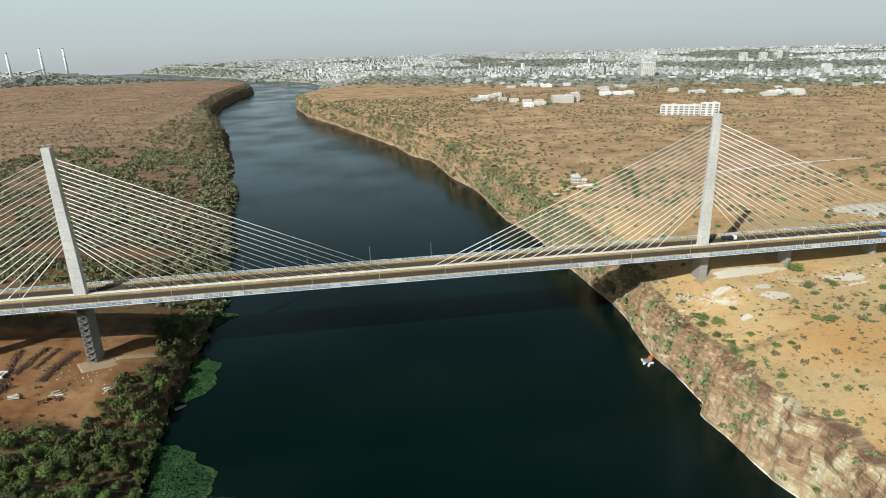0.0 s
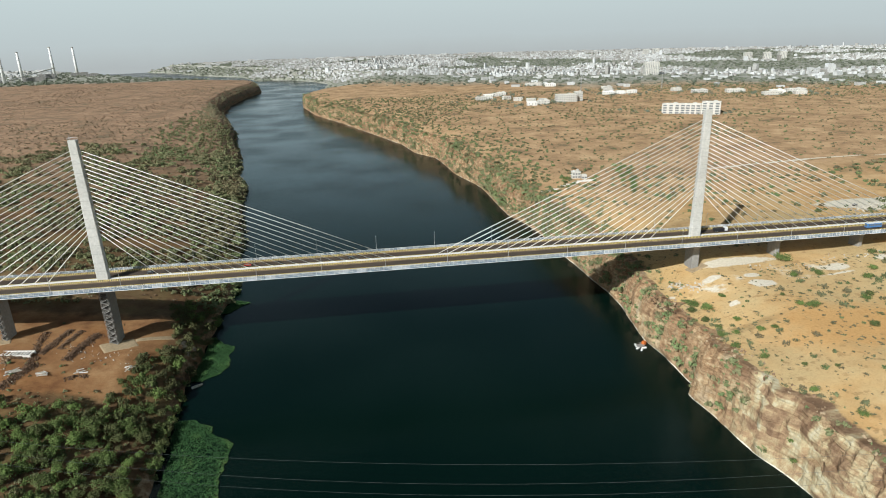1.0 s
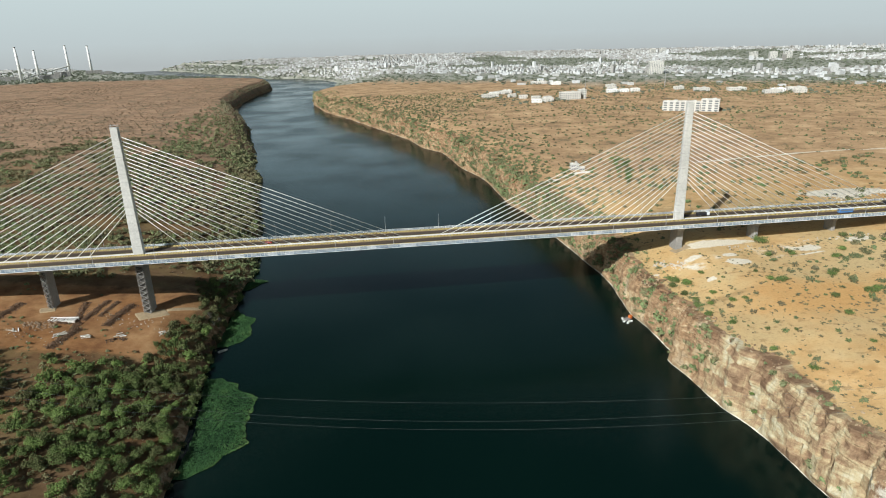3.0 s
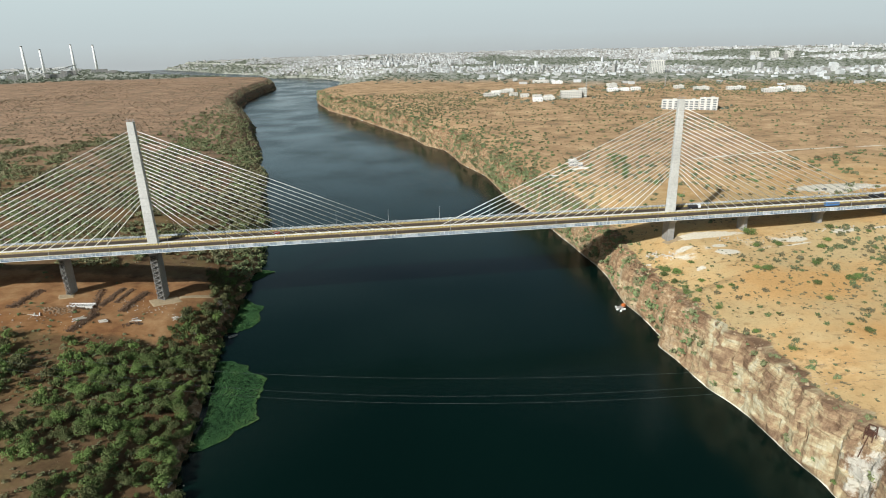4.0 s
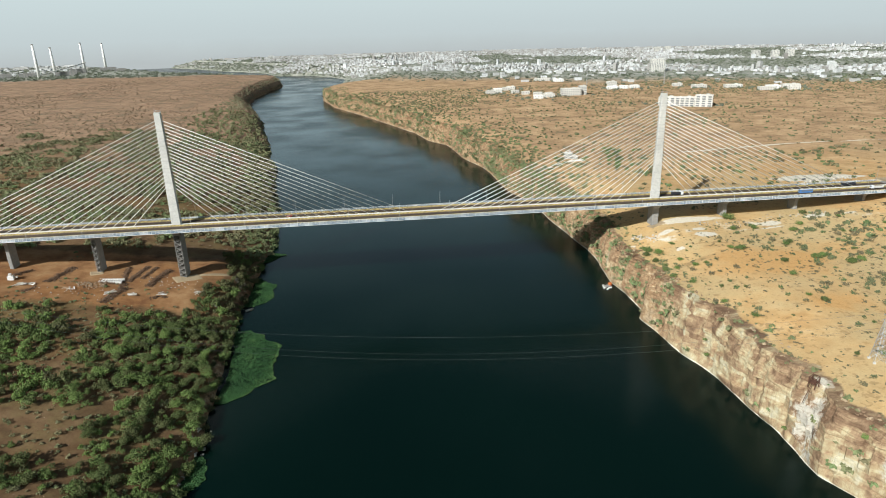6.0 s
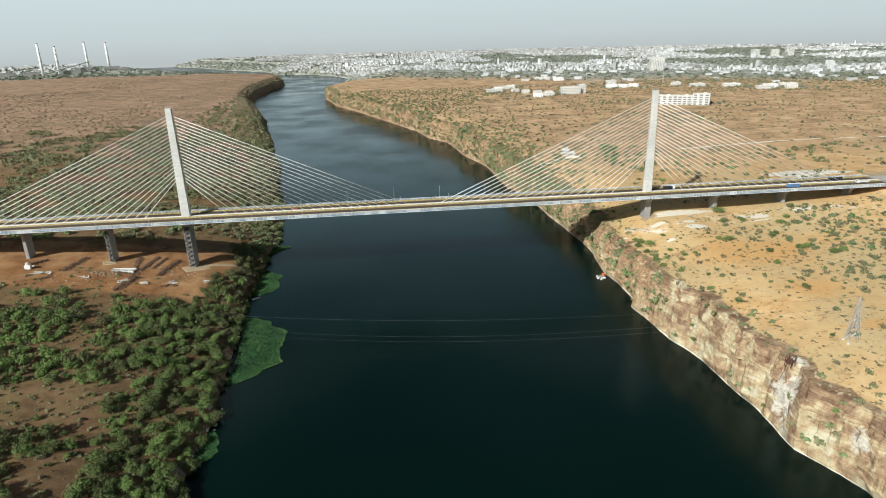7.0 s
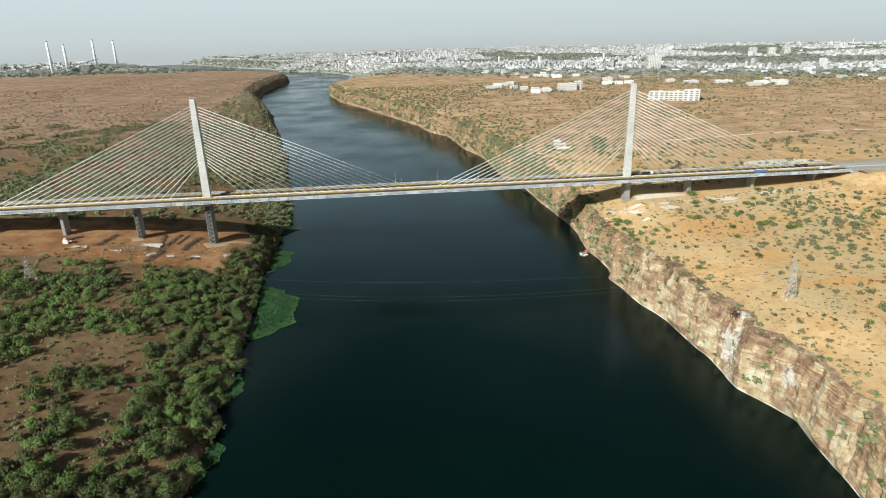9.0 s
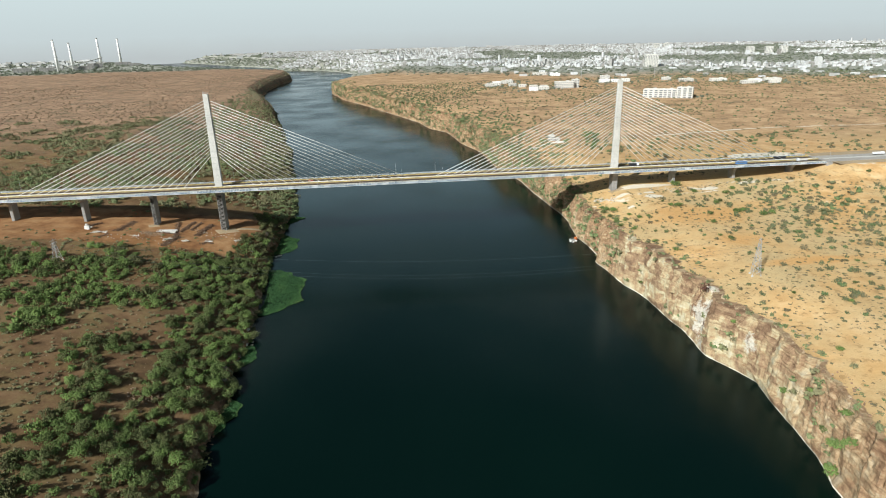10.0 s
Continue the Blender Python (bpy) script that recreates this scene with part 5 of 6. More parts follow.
for k, (n_, lo, hi, mat, label) in enumerate(((520, 0.25, 1.0, M_ROCK_RIM, "broken brown rock along the cliff's rim"), (200, 0.3, 1.2, M_ROCK_RIM2, "pale bedded slabs along the cliff's rim"))):
    y = g.uniform(-360, -30, n_)
    y = y[fbm(y, 0 * y, 16, 3, 98 + k) > -0.15]
    x = shore_right(y) + cliff_width(y) + 0.5 + 9 * g.uniform(0, 1, len(y)) ** 1.7
    stones("rim_rock", x, y, ground_z(x, y) - 0.1, lo + (hi - lo) * g.uniform(0, 1, len(y)) ** 2, mat, label, "rocks", 70 + k)
heap(335, 60, 400, 74, 12, 170, 0.8, M_ROCK_PALE, "white spoil dumped beside the road", 15, 0.8)


# ---- precast frame and site block on the western bank ----
def precast_frame():
    t = thing("precast_frame", "white ribbed precast concrete frame lying on earth", "concrete frame", pose(-219, -20, gz(-219, -20) + 0.3, 0, 0, -9))
    for y, top in ((-2.2, 0.2), (2.2, 0.55)):
        part("beam", box(bmesh.new(), -9.5, 9.5, y - 0.3, y + 0.3, -1.2, top, 0.05), M_CREAM, t)
    for k in range(10):
        part("rib", box(bmesh.new(), -9.3 + k * 1.95, -8.5 + k * 1.95, -1.85, 1.85, -0.4, 0.15 + 0.1 * (k % 3), 0.04), M_WHITE, t)


def site_block():
    t = thing("site_hut", "small white site block with a stepped top", "hut", pose(-279, -23, gz(-279, -23), 0, 0, 12))
    part("body", box(bmesh.new(), -1.8, 1.8, -1.5, 1.5, -0.3, 2.6, 0.08), M_WHITE, t)
    part("chute", box(bmesh.new(), 1.6, 4.0, -0.7, 0.7, 1.0, 1.7, 0.05), M_CREAM, t)
    part("hopper", box(bmesh.new(), -1.0, 0.8, -0.8, 0.8, 2.6, 4.4, 0.2), M_CREAM, t)


precast_frame()
site_block()


def slab_pile(x, y, turn, n, seed):
    """Loose concrete planks left in a heap."""
    g = random.Random(seed)
    t = thing("plank_pile", "pile of pale concrete planks on red earth", "planks", pose(x, y, gz(x, y), 0, 0, turn), "plank piles")
    for k in range(n):
        l, w = g.uniform(3.5, 6.5), g.uniform(0.5, 0.9)
        o = part("plank", box(bmesh.new(), -l / 2, l / 2, -w / 2, w / 2, 0, 0.28, 0.03), M_ROCK_PALE if k % 3 else M_WHITE, t)
        o.matrix_basis = pose(g.uniform(-2, 2), g.uniform(-2.2, 2.2), 0.15 + 0.22 * (k % 3), 0, 0, g.uniform(-35, 35))


for k, (px, py, tr, n) in enumerate(((-212, -38, 25, 9), (-198, -40, -8, 7), (-236, -36, -30, 4), (-270, -31, 10, 9), (-264, -29, -15, 6), (-180, -36, 8, 5), (-160, -34, 60, 5))):
    slab_pile(px, py, tr, n, 40 + k)


def access_stair(x, y, z0, turn):
    """A flight of pale steps down the bank to the water."""
    t = thing("bank_steps", "pale concrete steps leading down the wooded bank", "steps", pose(x, y, z0, 0, 0, turn))
    for k in range(14):
        part("step", box(bmesh.new(), k * 0.9, k * 0.9 + 0.95, -1.0, 1.0, -k * 0.62 - 1.2, -k * 0.62, 0.02), M_CONCRETE, t)


access_stair(-147, -40, gz(-147, -40) + 1.0, -62)


# ---- boats ----
def raft():
    t = thing("pump_raft", "floating pump raft with white floats and an orange housing", "raft", pose(129.5, -31.5, 0, 0, 0, 25))
    for x, y, r in ((-2.6, -0.6, 10), (-0.9, 2.4, 60), (0.6, -2.6, -20), (-2.2, -3.2, 30)):
        o = part("float", box(bmesh.new(), -1.5, 1.5, -0.6, 0.6, -0.25, 0.75, 0.22), M_WHITE, t, "white plastic float")
        o.matrix_basis = pose(x, y, 0, 0, 0, r)
    part("platform", box(bmesh.new(), -2.2, 2.2, -1.7, 1.7, 0.76, 0.95, 0.03), M_STEEL, t)
    part("housing", box(bmesh.new(), 2.25, 4.6, -0.8, 1.2, 0.2, 2.6, 0.25), M_ORANGE, t, "faded orange pump housing")
    bm = bmesh.new()
    for x in (-2.0, 2.0):
        for y in (-1.5, 1.5):
            bar(bm, (x, y, 0.95), (x, y, 1.9), 0.05)
    for y in (-1.5, 1.5):
        bar(bm, (-2, y, 1.85), (2, y, 1.85), 0.04)
    part("handrail", bm, M_STEEL, t)


def hull_mesh(l, w, h):
    bm = bmesh.new()
    rings = []
    for k in range(9):
        f = k / 8
        half = w / 2 * math.sin(math.pi * min(f * 0.62 + 0.32, 1.0))
        rings.append([bm.verts.new((l * (f - 0.5), s * half * q, z)) for s, q, z in ((-1, 1, h), (-1, 0.7, 0), (1, 0.7, 0), (1, 1, h), (1, 0.82, h), (1, 0.55, 0.12), (-1, 0.55, 0.12), (-1, 0.82, h))])
    for a, b in zip(rings, rings[1:]):
        for k in range(8):
            bm.faces.new((a[k], b[k], b[(k + 1) % 8], a[(k + 1) % 8]))
    bm.faces.new(rings[0])
    bm.faces.new(rings[-1][::-1])
    bmesh.ops.recalc_face_normals(bm, faces=bm.faces[:])
    return bm


def rowing_boat(x, y, turn):
    t = thing("rowing_boat", "small pale wooden boat moored by the bank", "boat", pose(x, y, -0.1, 0, 0, turn))
    part("hull", hull_mesh(6.0, 1.9, 0.8), M_CREAM, t)
    for k in (-1.2, 0.9):
        part("thwart", box(bmesh.new(), k - 0.2, k + 0.2, -0.62, 0.62, 0.5, 0.58), M_BARK, t)


raft()
rowing_boat(-127, -29, 35)


# ---- rusty pump gantry on the cliff's rim ----
def pump_gantry(x, y, turn):
    t = thing("pump_gantry", "rusty open steel gantry at the cliff's rim", "gantry", pose(x, y, gz(x, y) - 0.4, 0, 0, turn))
    w, d, h = 1.8, 1.4, 4.2
    for sx in (-1, 1):
        for sy in (-1, 1):
            part("post", box(bmesh.new(), sx * w - 0.14, sx * w + 0.14, sy * d - 0.14, sy * d + 0.14, -1.0, h, 0.02), M_RUST, t)
    for z in (1.4, h - 0.15):
        for sy in (-1, 1):
            part("rail", box(bmesh.new(), -w + 0.15, w - 0.15, sy * d - 0.1, sy * d + 0.1, z - 0.12, z + 0.12), M_RUST, t)
        for sx in (-1, 1):
            part("rail", box(bmesh.new(), sx * w - 0.1, sx * w + 0.1, -d + 0.15, d - 0.15, z - 0.12, z + 0.12), M_RUST, t)
    for sy in (-1, 1):
        part("brace", bar(bmesh.new(), (-w, sy * d, 0.1), (w, sy * d, h - 0.3), 0.08, 6), M_RUST, t)
    part("floor_plate", box(bmesh.new(), -w + 0.2, w - 0.2, -d + 0.2, d - 0.2, 1.53, 1.6), M_RUST, t)
    part("suction_pipe", bar(bmesh.new(), (-w + 0.4, 0, 1.7), (-w - 5.5, 0.3, -6.0), 0.16, 8), M_RUST, t)


pump_gantry(147.5, -222.0, 30)


# ---- power line ----
def mast(x, y, h, turn):
    base = gz(x, y)
    t = thing("transmission_tower", "grey steel lattice transmission tower on dry earth", "pylon", pose(x, y, base, 0, 0, turn), "transmission towers")

    def half(z):
        return 2.4 - 1.75 * min(z / (h * 0.8), 1.0)
    for sx, sy in ((-1, -1), (1, -1), (1, 1), (-1, 1)):
        bm = bmesh.new()
        bar(bm, (sx * half(0), sy * half(0), -0.3), (sx * half(h * 0.8), sy * half(h * 0.8), h * 0.8), 0.13, 5, 0.1)
        bar(bm, (sx * half(h * 0.8), sy * half(h * 0.8), h * 0.8), (0, 0, h), 0.1, 5, 0.06)
        part("leg", bm, M_STEEL, t)
        part("footing", box(bmesh.new(), sx * 2.4 - 0.5, sx * 2.4 + 0.5, sy * 2.4 - 0.5, sy * 2.4 + 0.5, -0.5, 0.35, 0.05), M_CONCRETE, t)
    bm = bmesh.new()
    z = 0.0
    while z < h * 0.78:
        z2 = min(z + 1.0 + half(z) * 0.95, h * 0.8)
        a, b = half(z), half(z2)
        for (s1, t1), (s2, t2) in zip(((-1, -1), (1, -1), (1, 1), (-1, 1)), ((1, -1), (1, 1), (-1, 1), (-1, -1))):
            bar(bm, (s1 * a, t1 * a, z), (s2 * b, t2 * b, z2), 0.055, 4)
            bar(bm, (s2 * a, t2 * a, z), (s1 * b, t1 * b, z2), 0.055, 4)
            bar(bm, (s1 * b, t1 * b, z2), (s2 * b, t2 * b, z2), 0.05, 4)
        z = z2
    part("lattice", bm, M_STEEL, t)
    for z in (h * 0.80, h * 0.91):
        bm = bmesh.new()
        for s in (-1, 1):
            bar(bm, (0, s * 0.4, z + 0.7), (0, s * 2.8, z), 0.06, 4)
            bar(bm, (0.4, s * 0.4, z), (0, s * 2.8, z), 0.06, 4)
            bar(bm, (-0.4, s * 0.4, z), (0, s * 2.8, z), 0.06, 4)
            bar(bm, (0, s * 2.8, z), (0, s * 2.8, z - 0.9), 0.09, 6)
        part("cross_arm", bm, M_STEEL, t)
    return base


LINE = math.degrees(math.atan2(-114, 448))
H_E, H_W = 23.5, 16.5
z_e, z_w = mast(182, -215, H_E, LINE), mast(-266, -101, H_W, LINE)


def wire(off, arm, sag):
    c, s = math.cos(radians(LINE)), math.sin(radians(LINE))
    a, b = Vector((-266 - s * off, -101 + c * off, z_w + arm * H_W - 0.9)), Vector((182 - s * off, -215 + c * off, z_e + arm * H_E - 0.9))
    bm = bmesh.new()
    pts = [a.lerp(b, k / 40) - Vector((0, 0, sag * 4 * (k / 40) * (1 - k / 40))) for k in range(41)]
    rings = [[bm.verts.new(p + Vector(o)) for o in ((0, 0.022, 0.022), (0, -0.022, 0.022), (0, -0.022, -0.022), (0, 0.022, -0.022))] for p in pts]
    for r, q in zip(rings, rings[1:]):
        for k in range(4):
            bm.faces.new((r[k], r[(k + 1) % 4], q[(k + 1) % 4], q[k]))
    tagged(part("overhead_wire", bm, M_WIRE), "thin sagging aluminium power line across the river", "wire", "overhead wires")


for off, arm, sag in ((-2.8, 0.80, 22.1), (2.8, 0.80, 22.1), (0.0, 1.03, 16.0)):
    wire(off, arm, sag)


# ---- buildings ----
def pane_mesh(w, h):
    bm = bmesh.new()
    box(bm, -w / 2, w / 2, -0.06, 0.10, 0, h)
    me = bpy.data.meshes.new("window")
    bm.to_mesh(me)
    bm.free()
    me.materials.append(M_DARKGLASS)
    return me


PANES = {}


def building(name, x, y, turn, w, d, storeys, bays, side_bays, wall, label, category="building", sh=3.4, slabs=True, roof_room=True, win=(1.7, 1.5)):
    """A flat-roofed block whose front (along local -y) has bays of windows; slabs mark the floors."""
    h = storeys * sh
    t = thing(name, label, category, pose(x, y, gz(x, y) - 0.3, 0, 0, turn))
    part("wall", box(bmesh.new(), -w / 2, w / 2, -d / 2, d / 2, 0, h), wall, t)
    bm = bmesh.new()
    for a in ((-w / 2 - 0.25, w / 2 + 0.25, -d / 2 - 0.25, -d / 2 + 0.15), (-w / 2 - 0.25, w / 2 + 0.25, d / 2 - 0.15, d / 2 + 0.25), (-w / 2 - 0.25, -w / 2 + 0.15, -d / 2 + 0.16, d / 2 - 0.16),
              (w / 2 - 0.15, w / 2 + 0.25, -d / 2 + 0.16, d / 2 - 0.16)):
        box(bm, *a, h - 0.2, h + 0.9)
    part("parapet", bm, wall, t)
    if slabs:
        for k in range(1, storeys):
            part("floor_slab", box(bmesh.new(), -w / 2 - 0.6, w / 2 + 0.6, -d / 2 - 0.6, d / 2 + 0.6, k * sh - 0.12, k * sh + 0.18), wall, t)
    if roof_room:
        part("roof_room", box(bmesh.new(), w * 0.1, w * 0.1 + min(6, w * 0.25), -d * 0.15, d * 0.25, h, h + 2.8, 0.1), wall, t)
        o = part("water_tank", bar(bmesh.new(), (-w * 0.25, 0, h), (-w * 0.25, 0, h + 1.8), 1.0, 10), M_WHITE, t)
    me = PANES.setdefault(win, pane_mesh(*win))
    for k in range(storeys):
        for j in range(bays):
            shared("window", me, t, pose(-w / 2 + w * (j + 0.5) / bays, -d / 2, k * sh + 1.0))
        for j in range(side_bays):
            for s in (-1, 1):
                shared("window", me, t, pose(s * w / 2, -d / 2 + d * (j + 0.5) / side_bays, k * sh + 1.0, 0, 0, 90))
    return t


# white college: three stepped wings in a row
for k, (px, py, w, st) in enumerate(((499, 660, 29, 5), (525, 644, 32, 5), (552, 628, 29, 6))):
    # the wide dark panes stand in for the shaded recesses of the galleries
    building("college_block", px, py, -32, w, 18, st - 1, max(3, w // 8), 2, M_CREAM, "white multi-storey college wing with open galleries", "college", 3.9, True, True, (5.6, 2.3))
    building("college_annexe", px + 12, py + 20, -32, w * 0.9, 14, st - 2, 5, 3, M_CREAM, "lower white rear wing of a college", "college", 3.7)

CAMPUS = ((236, 1000, 5, 22, 12, 2), (258, 1012, -12, 16, 12, 2), (262, 1045, 8, 20, 12, 2), (285, 1060, 0, 18, 12, 3), (300, 1075, -20, 22, 12, 2), (306, 948, 0, 18, 12, 2), (290, 985, 12, 18, 10, 2),
          (311, 858, -6, 20, 14, 3), (338, 872, -6, 24, 14, 2), (325, 915, 4, 18, 12, 2), (347, 905, 10, 16, 10, 2), (525, 998, -6, 26, 14, 2), (552, 996, -6, 20, 14, 3), (580, 1000, 6, 20, 14, 2),
          (545, 1050, 0, 22, 12, 2), (716, 956, -8, 34, 16, 2), (786, 934, -14, 40, 18, 2), (815, 850, -8, 38, 16, 3), (846, 878, -14, 30, 16, 2), (896, 890, -14, 40, 18, 2), (870, 840, -10, 24, 14, 2),
          (438, 1300, -4, 44, 18, 3), (474, 1266, -4, 30, 14, 2), (570, 1120, 8, 24, 14, 2), (690, 1010, 0, 22, 12, 2))
for px, py, tr, w, d, st in CAMPUS:
    w, d, st = round(w * 0.95), round(d * 0.9), min(st, 2)
    building("campus_house", px, py, tr, w, d, st, max(3, w // 5), 2, M_CREAM if (w + st) % 3 else M_WHITE, "low white flat-roofed campus building among dry scrub", "building", 3.3, st > 1, w > 20, (1.7, 1.3))
building("campus_hall", 392, 894, -5, 42, 18, 4, 9, 4, M_CREAM, "tall white campus block with a red-roofed tower", "building", 3.6, True, True, (2.2, 1.8))
building("campus_hall", 420, 900, -5, 15, 15, 5, 4, 3, M_CREAM, "cream campus tower block", "building", 3.6, True, True, (2.2, 1.8))
building("tower_block", 862, 1498, -10, 42, 24, 11, 8, 4, M_CREAM, "pale tall apartment tower in a town", "tower", 3.4, True, True, (2.6, 1.7))
for k, (px, py) in enumerate(((1640, 2080), (1720, 2100), (1580, 2120), (1560, 2900), (1490, 2870))):
    building("apartment_tower", px, py, -15 + 5 * k, 30, 18, 8, 5, 3, M_CREAM, "pale apartment tower on the far side of town", "tower", 3.4, True, True, (2.6, 1.7))

# trees between the campus buildings
g = np.random.default_rng(77)
spot = np.array([(c[0], c[1]) for c in CAMPUS] + [(392, 894), (420, 900), (490, 680), (530, 660), (560, 640)])
spot = np.repeat(spot, 12, 0) + g.normal(size=(len(spot) * 12, 2)) * (30, 22)
spot = spot[[bool(np.min(np.hypot(np.array([c[0] for c in CAMPUS]) - a_, np.array([c[1] for c in CAMPUS]) - b_)) > 13) and np.hypot(a_ - 400, b_ - 895) > 30 and np.hypot(a_ - 525, b_ - 644) > 52 for a_, b_ in spot]]
scatter("campus_trees", CLOUD_LOW, spot[:, 0], spot[:, 1], ground_z(spot[:, 0], spot[:, 1]), g.uniform(2.5, 5.5, len(spot)), 0.95 + 0 * spot[:, 0], g.uniform(0, 1, len(spot)), M_LEAF_TOWN, "dusty green trees, paled for haze, between campus buildings", "trees", 0.4)

# lattice masts in the campus
for px, py, h in ((505, 1120, 42), (690, 1080, 52)):
    t = thing("radio_mast", "slender grey lattice radio mast", "mast", pose(px, py, gz(px, py)))
    for a in (0, 120, 240):
        c, s = math.cos(radians(a)), math.sin(radians(a))
        part("leg", bar(bmesh.new(), (1.6 * c, 1.6 * s, -0.5), (0.25 * c, 0.25 * s, h), 0.22, 5, 0.12), M_STEEL, t)
    bm = bmesh.new()
    for k in range(12):
        z, r = h * k / 12, 1.6 - 1.35 * k / 12
        for a in (0, 120, 240):
            bar(bm, (r * math.cos(radians(a)), r * math.sin(radians(a)), z), (r * math.cos(radians(a + 120)), r * math.sin(radians(a + 120)), z + h / 12), 0.1, 4)
    part("lattice", bm, M_STEEL, t)

# house by the cliff with its garden wall
building("villa", 183, 240, -6, 8, 6.5, 2, 3, 2, M_CREAM, "white two-storey house on the plateau by the cliff", "house", 3.1, True, True, (1.6, 1.5))
building("outhouse", 190, 236, -6, 5, 5, 1, 2, 1, M_CREAM, "low white outhouse beside a house", "house", 3.4, False, False)


def garden_wall(x0, y0, x1, y1):
    n = max(1, round(math.hypot(x1 - x0, y1 - y0) / 6))
    t = thing("garden_wall", "low whitewashed garden wall on the plateau", "wall")
    for k in range(n):
        ax, ay, bx, by = (x0 + (x1 - x0) * k / n, y0 + (y1 - y0) * k / n, x0 + (x1 - x0) * (k + 0.97) / n, y0 + (y1 - y0) * (k + 0.97) / n)
        za = min(gz(ax, ay), gz(bx, by))
        m = pose(ax, ay, za, 0, 0, math.degrees(math.atan2(by - ay, bx - ax)))
        ln = math.hypot(bx - ax, by - ay)
        bm = box(bmesh.new(), 0, ln, -0.2, 0.2, -0.6, 2.0)
        box(bm, -0.1, 0.4, -0.3, 0.3, -0.6, 2.3)
        o = part("wall_bay", bm, M_WHITE, t)
        o.matrix_basis = m


garden_wall(140, 213, 158, 215)
garden_wall(160, 217, 196, 224)


# ---- power station ----
def chimney(x, y, h):
    t = thing("chimney", "tall pale grey power station chimney", "chimney", pose(x, y, gz(x, y) - 1), "power station chimneys")
    part("shaft", bar(bmesh.new(), (0, 0, 0), (0, 0, h), 6.6, 20, 4.2), M_WHITE, t, "", True)
    part("rim", bar(bmesh.new(), (0, 0, h - 3), (0, 0, h + 1), 4.6, 20, 4.6), M_CONCRETE_DARK, t)
    for f in (0.45, 0.72):
        r = 6.6 - 2.4 * f
        part("gallery", bar(bmesh.new(), (0, 0, h * f), (0, 0, h * f + 1.6), r + 1.3, 16, r + 1.3), M_STEEL, t)


for px, py, h in ((-1334, 2890, 128), (-1380, 2763, 131), (-1447, 2614, 117), (-1410, 2392, 132)):
    chimney(px, py, h)
for k, (px, py, w, d, st) in enumerate(((-1290, 2800, 70, 30, 4), (-1360, 2640, 60, 28, 5), (-1340, 2480, 80, 30, 4), (-1480, 2440, 60, 30, 4), (-1220, 2760, 50, 24, 3), (-1560, 2400, 70, 30, 4), (-1640, 2330, 40, 20, 3))):
    building("boiler_house", px, py, 25, w, d, st, 6, 3, M_CONCRETE_DARK, "grey industrial hall of a distant power station", "industrial hall", 4.0, False, True, (4.0, 1.6))
# an inclined coal conveyor between the halls
t = thing("coal_conveyor", "long inclined pale coal conveyor bridge", "conveyor", pose(-1392, 2560, gz(-1392, 2560), 0, 0, 62))
for k in range(7):
    part("trestle", bar(bmesh.new(), (-105 + k * 35, 0, -1), (-105 + k * 35, 0, 5 + k * 6), 1.1, 6), M_STEEL, t)
q = part("gallery", box(bmesh.new(), -128, 128, -2.5, 2.5, -2, 2, 0.2), M_CREAM, t)
q.matrix_basis = pose(0, 0, 24, 0, -9.7, 0)


# ---- the town ----
def town(name, x, y, w, d, h, turn, tint, mats, label):
    n = len(x)
    cx = np.array([-1, 1, 1, -1, -1, 1, 1, -1]) * 0.5
    cy = np.array([-1, -1, 1, 1, -1, -1, 1, 1]) * 0.5
    cz = np.array([0, 0, 0, 0, 1, 1, 1, 1.0])
    ca, sa = np.cos(turn)[:, None], np.sin(turn)[:, None]
    lx, ly = cx[None] * w[:, None], cy[None] * d[:, None]
    base = ground_z(x, y) - 1.0
    v = np.stack([x[:, None] + ca * lx - sa * ly, y[:, None] + sa * lx + ca * ly, base[:, None] + cz[None] * (h[:, None] + 1)], -1).reshape(-1, 3)
    q = np.array([(4, 5, 6, 7), (0, 1, 5, 4), (1, 2, 6, 5), (2, 3, 7, 6), (3, 0, 4, 7)])
    f = (np.arange(n)[:, None, None] * 8 + q[None]).reshape(-1, 4)
    ob = new(name, mesh_from(name, v, f, mats, False, {"tint": np.repeat(tint, 8)}))
    return tagged(ob, label, "town", kind="stuff")


def hazed_house_paint():
    m, n, l, b = material("hazed_house_paint", 0.85)
    # hazy, low-contrast wall tones put into the base colour
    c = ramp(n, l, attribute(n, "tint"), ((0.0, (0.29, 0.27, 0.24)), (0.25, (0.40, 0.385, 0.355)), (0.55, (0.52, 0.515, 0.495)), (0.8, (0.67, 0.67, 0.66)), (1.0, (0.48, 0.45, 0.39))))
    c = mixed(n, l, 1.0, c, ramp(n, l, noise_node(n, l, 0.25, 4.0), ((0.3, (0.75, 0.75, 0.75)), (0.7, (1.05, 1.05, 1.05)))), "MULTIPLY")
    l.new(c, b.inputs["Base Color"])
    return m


M_HOUSE = hazed_house_paint()
x, y, u, g = sprinkle(-700, 4900, 900, 4350, 13.8, 20)
d = x - shore_right(y)
park = fbm(x, y, 330, 4, 86)
block = fbm(x, y, 150, 3, 90)
line = y + 0.60 * x + 130 * fbm(x, y, 280, 3, 91)
keep = (d > 30) & (line > 1990) & (park < 0.10) & (u < 0.42 + 0.5 * smooth(2200, 3000, y)) & (block > -0.42) & (np.abs(x) < 700 + 0.95 * y)
x, y, u = x[keep], y[keep], u[keep]
n_ = len(x)
w, dd = g.uniform(5, 11.5, n_), g.uniform(5, 10, n_)
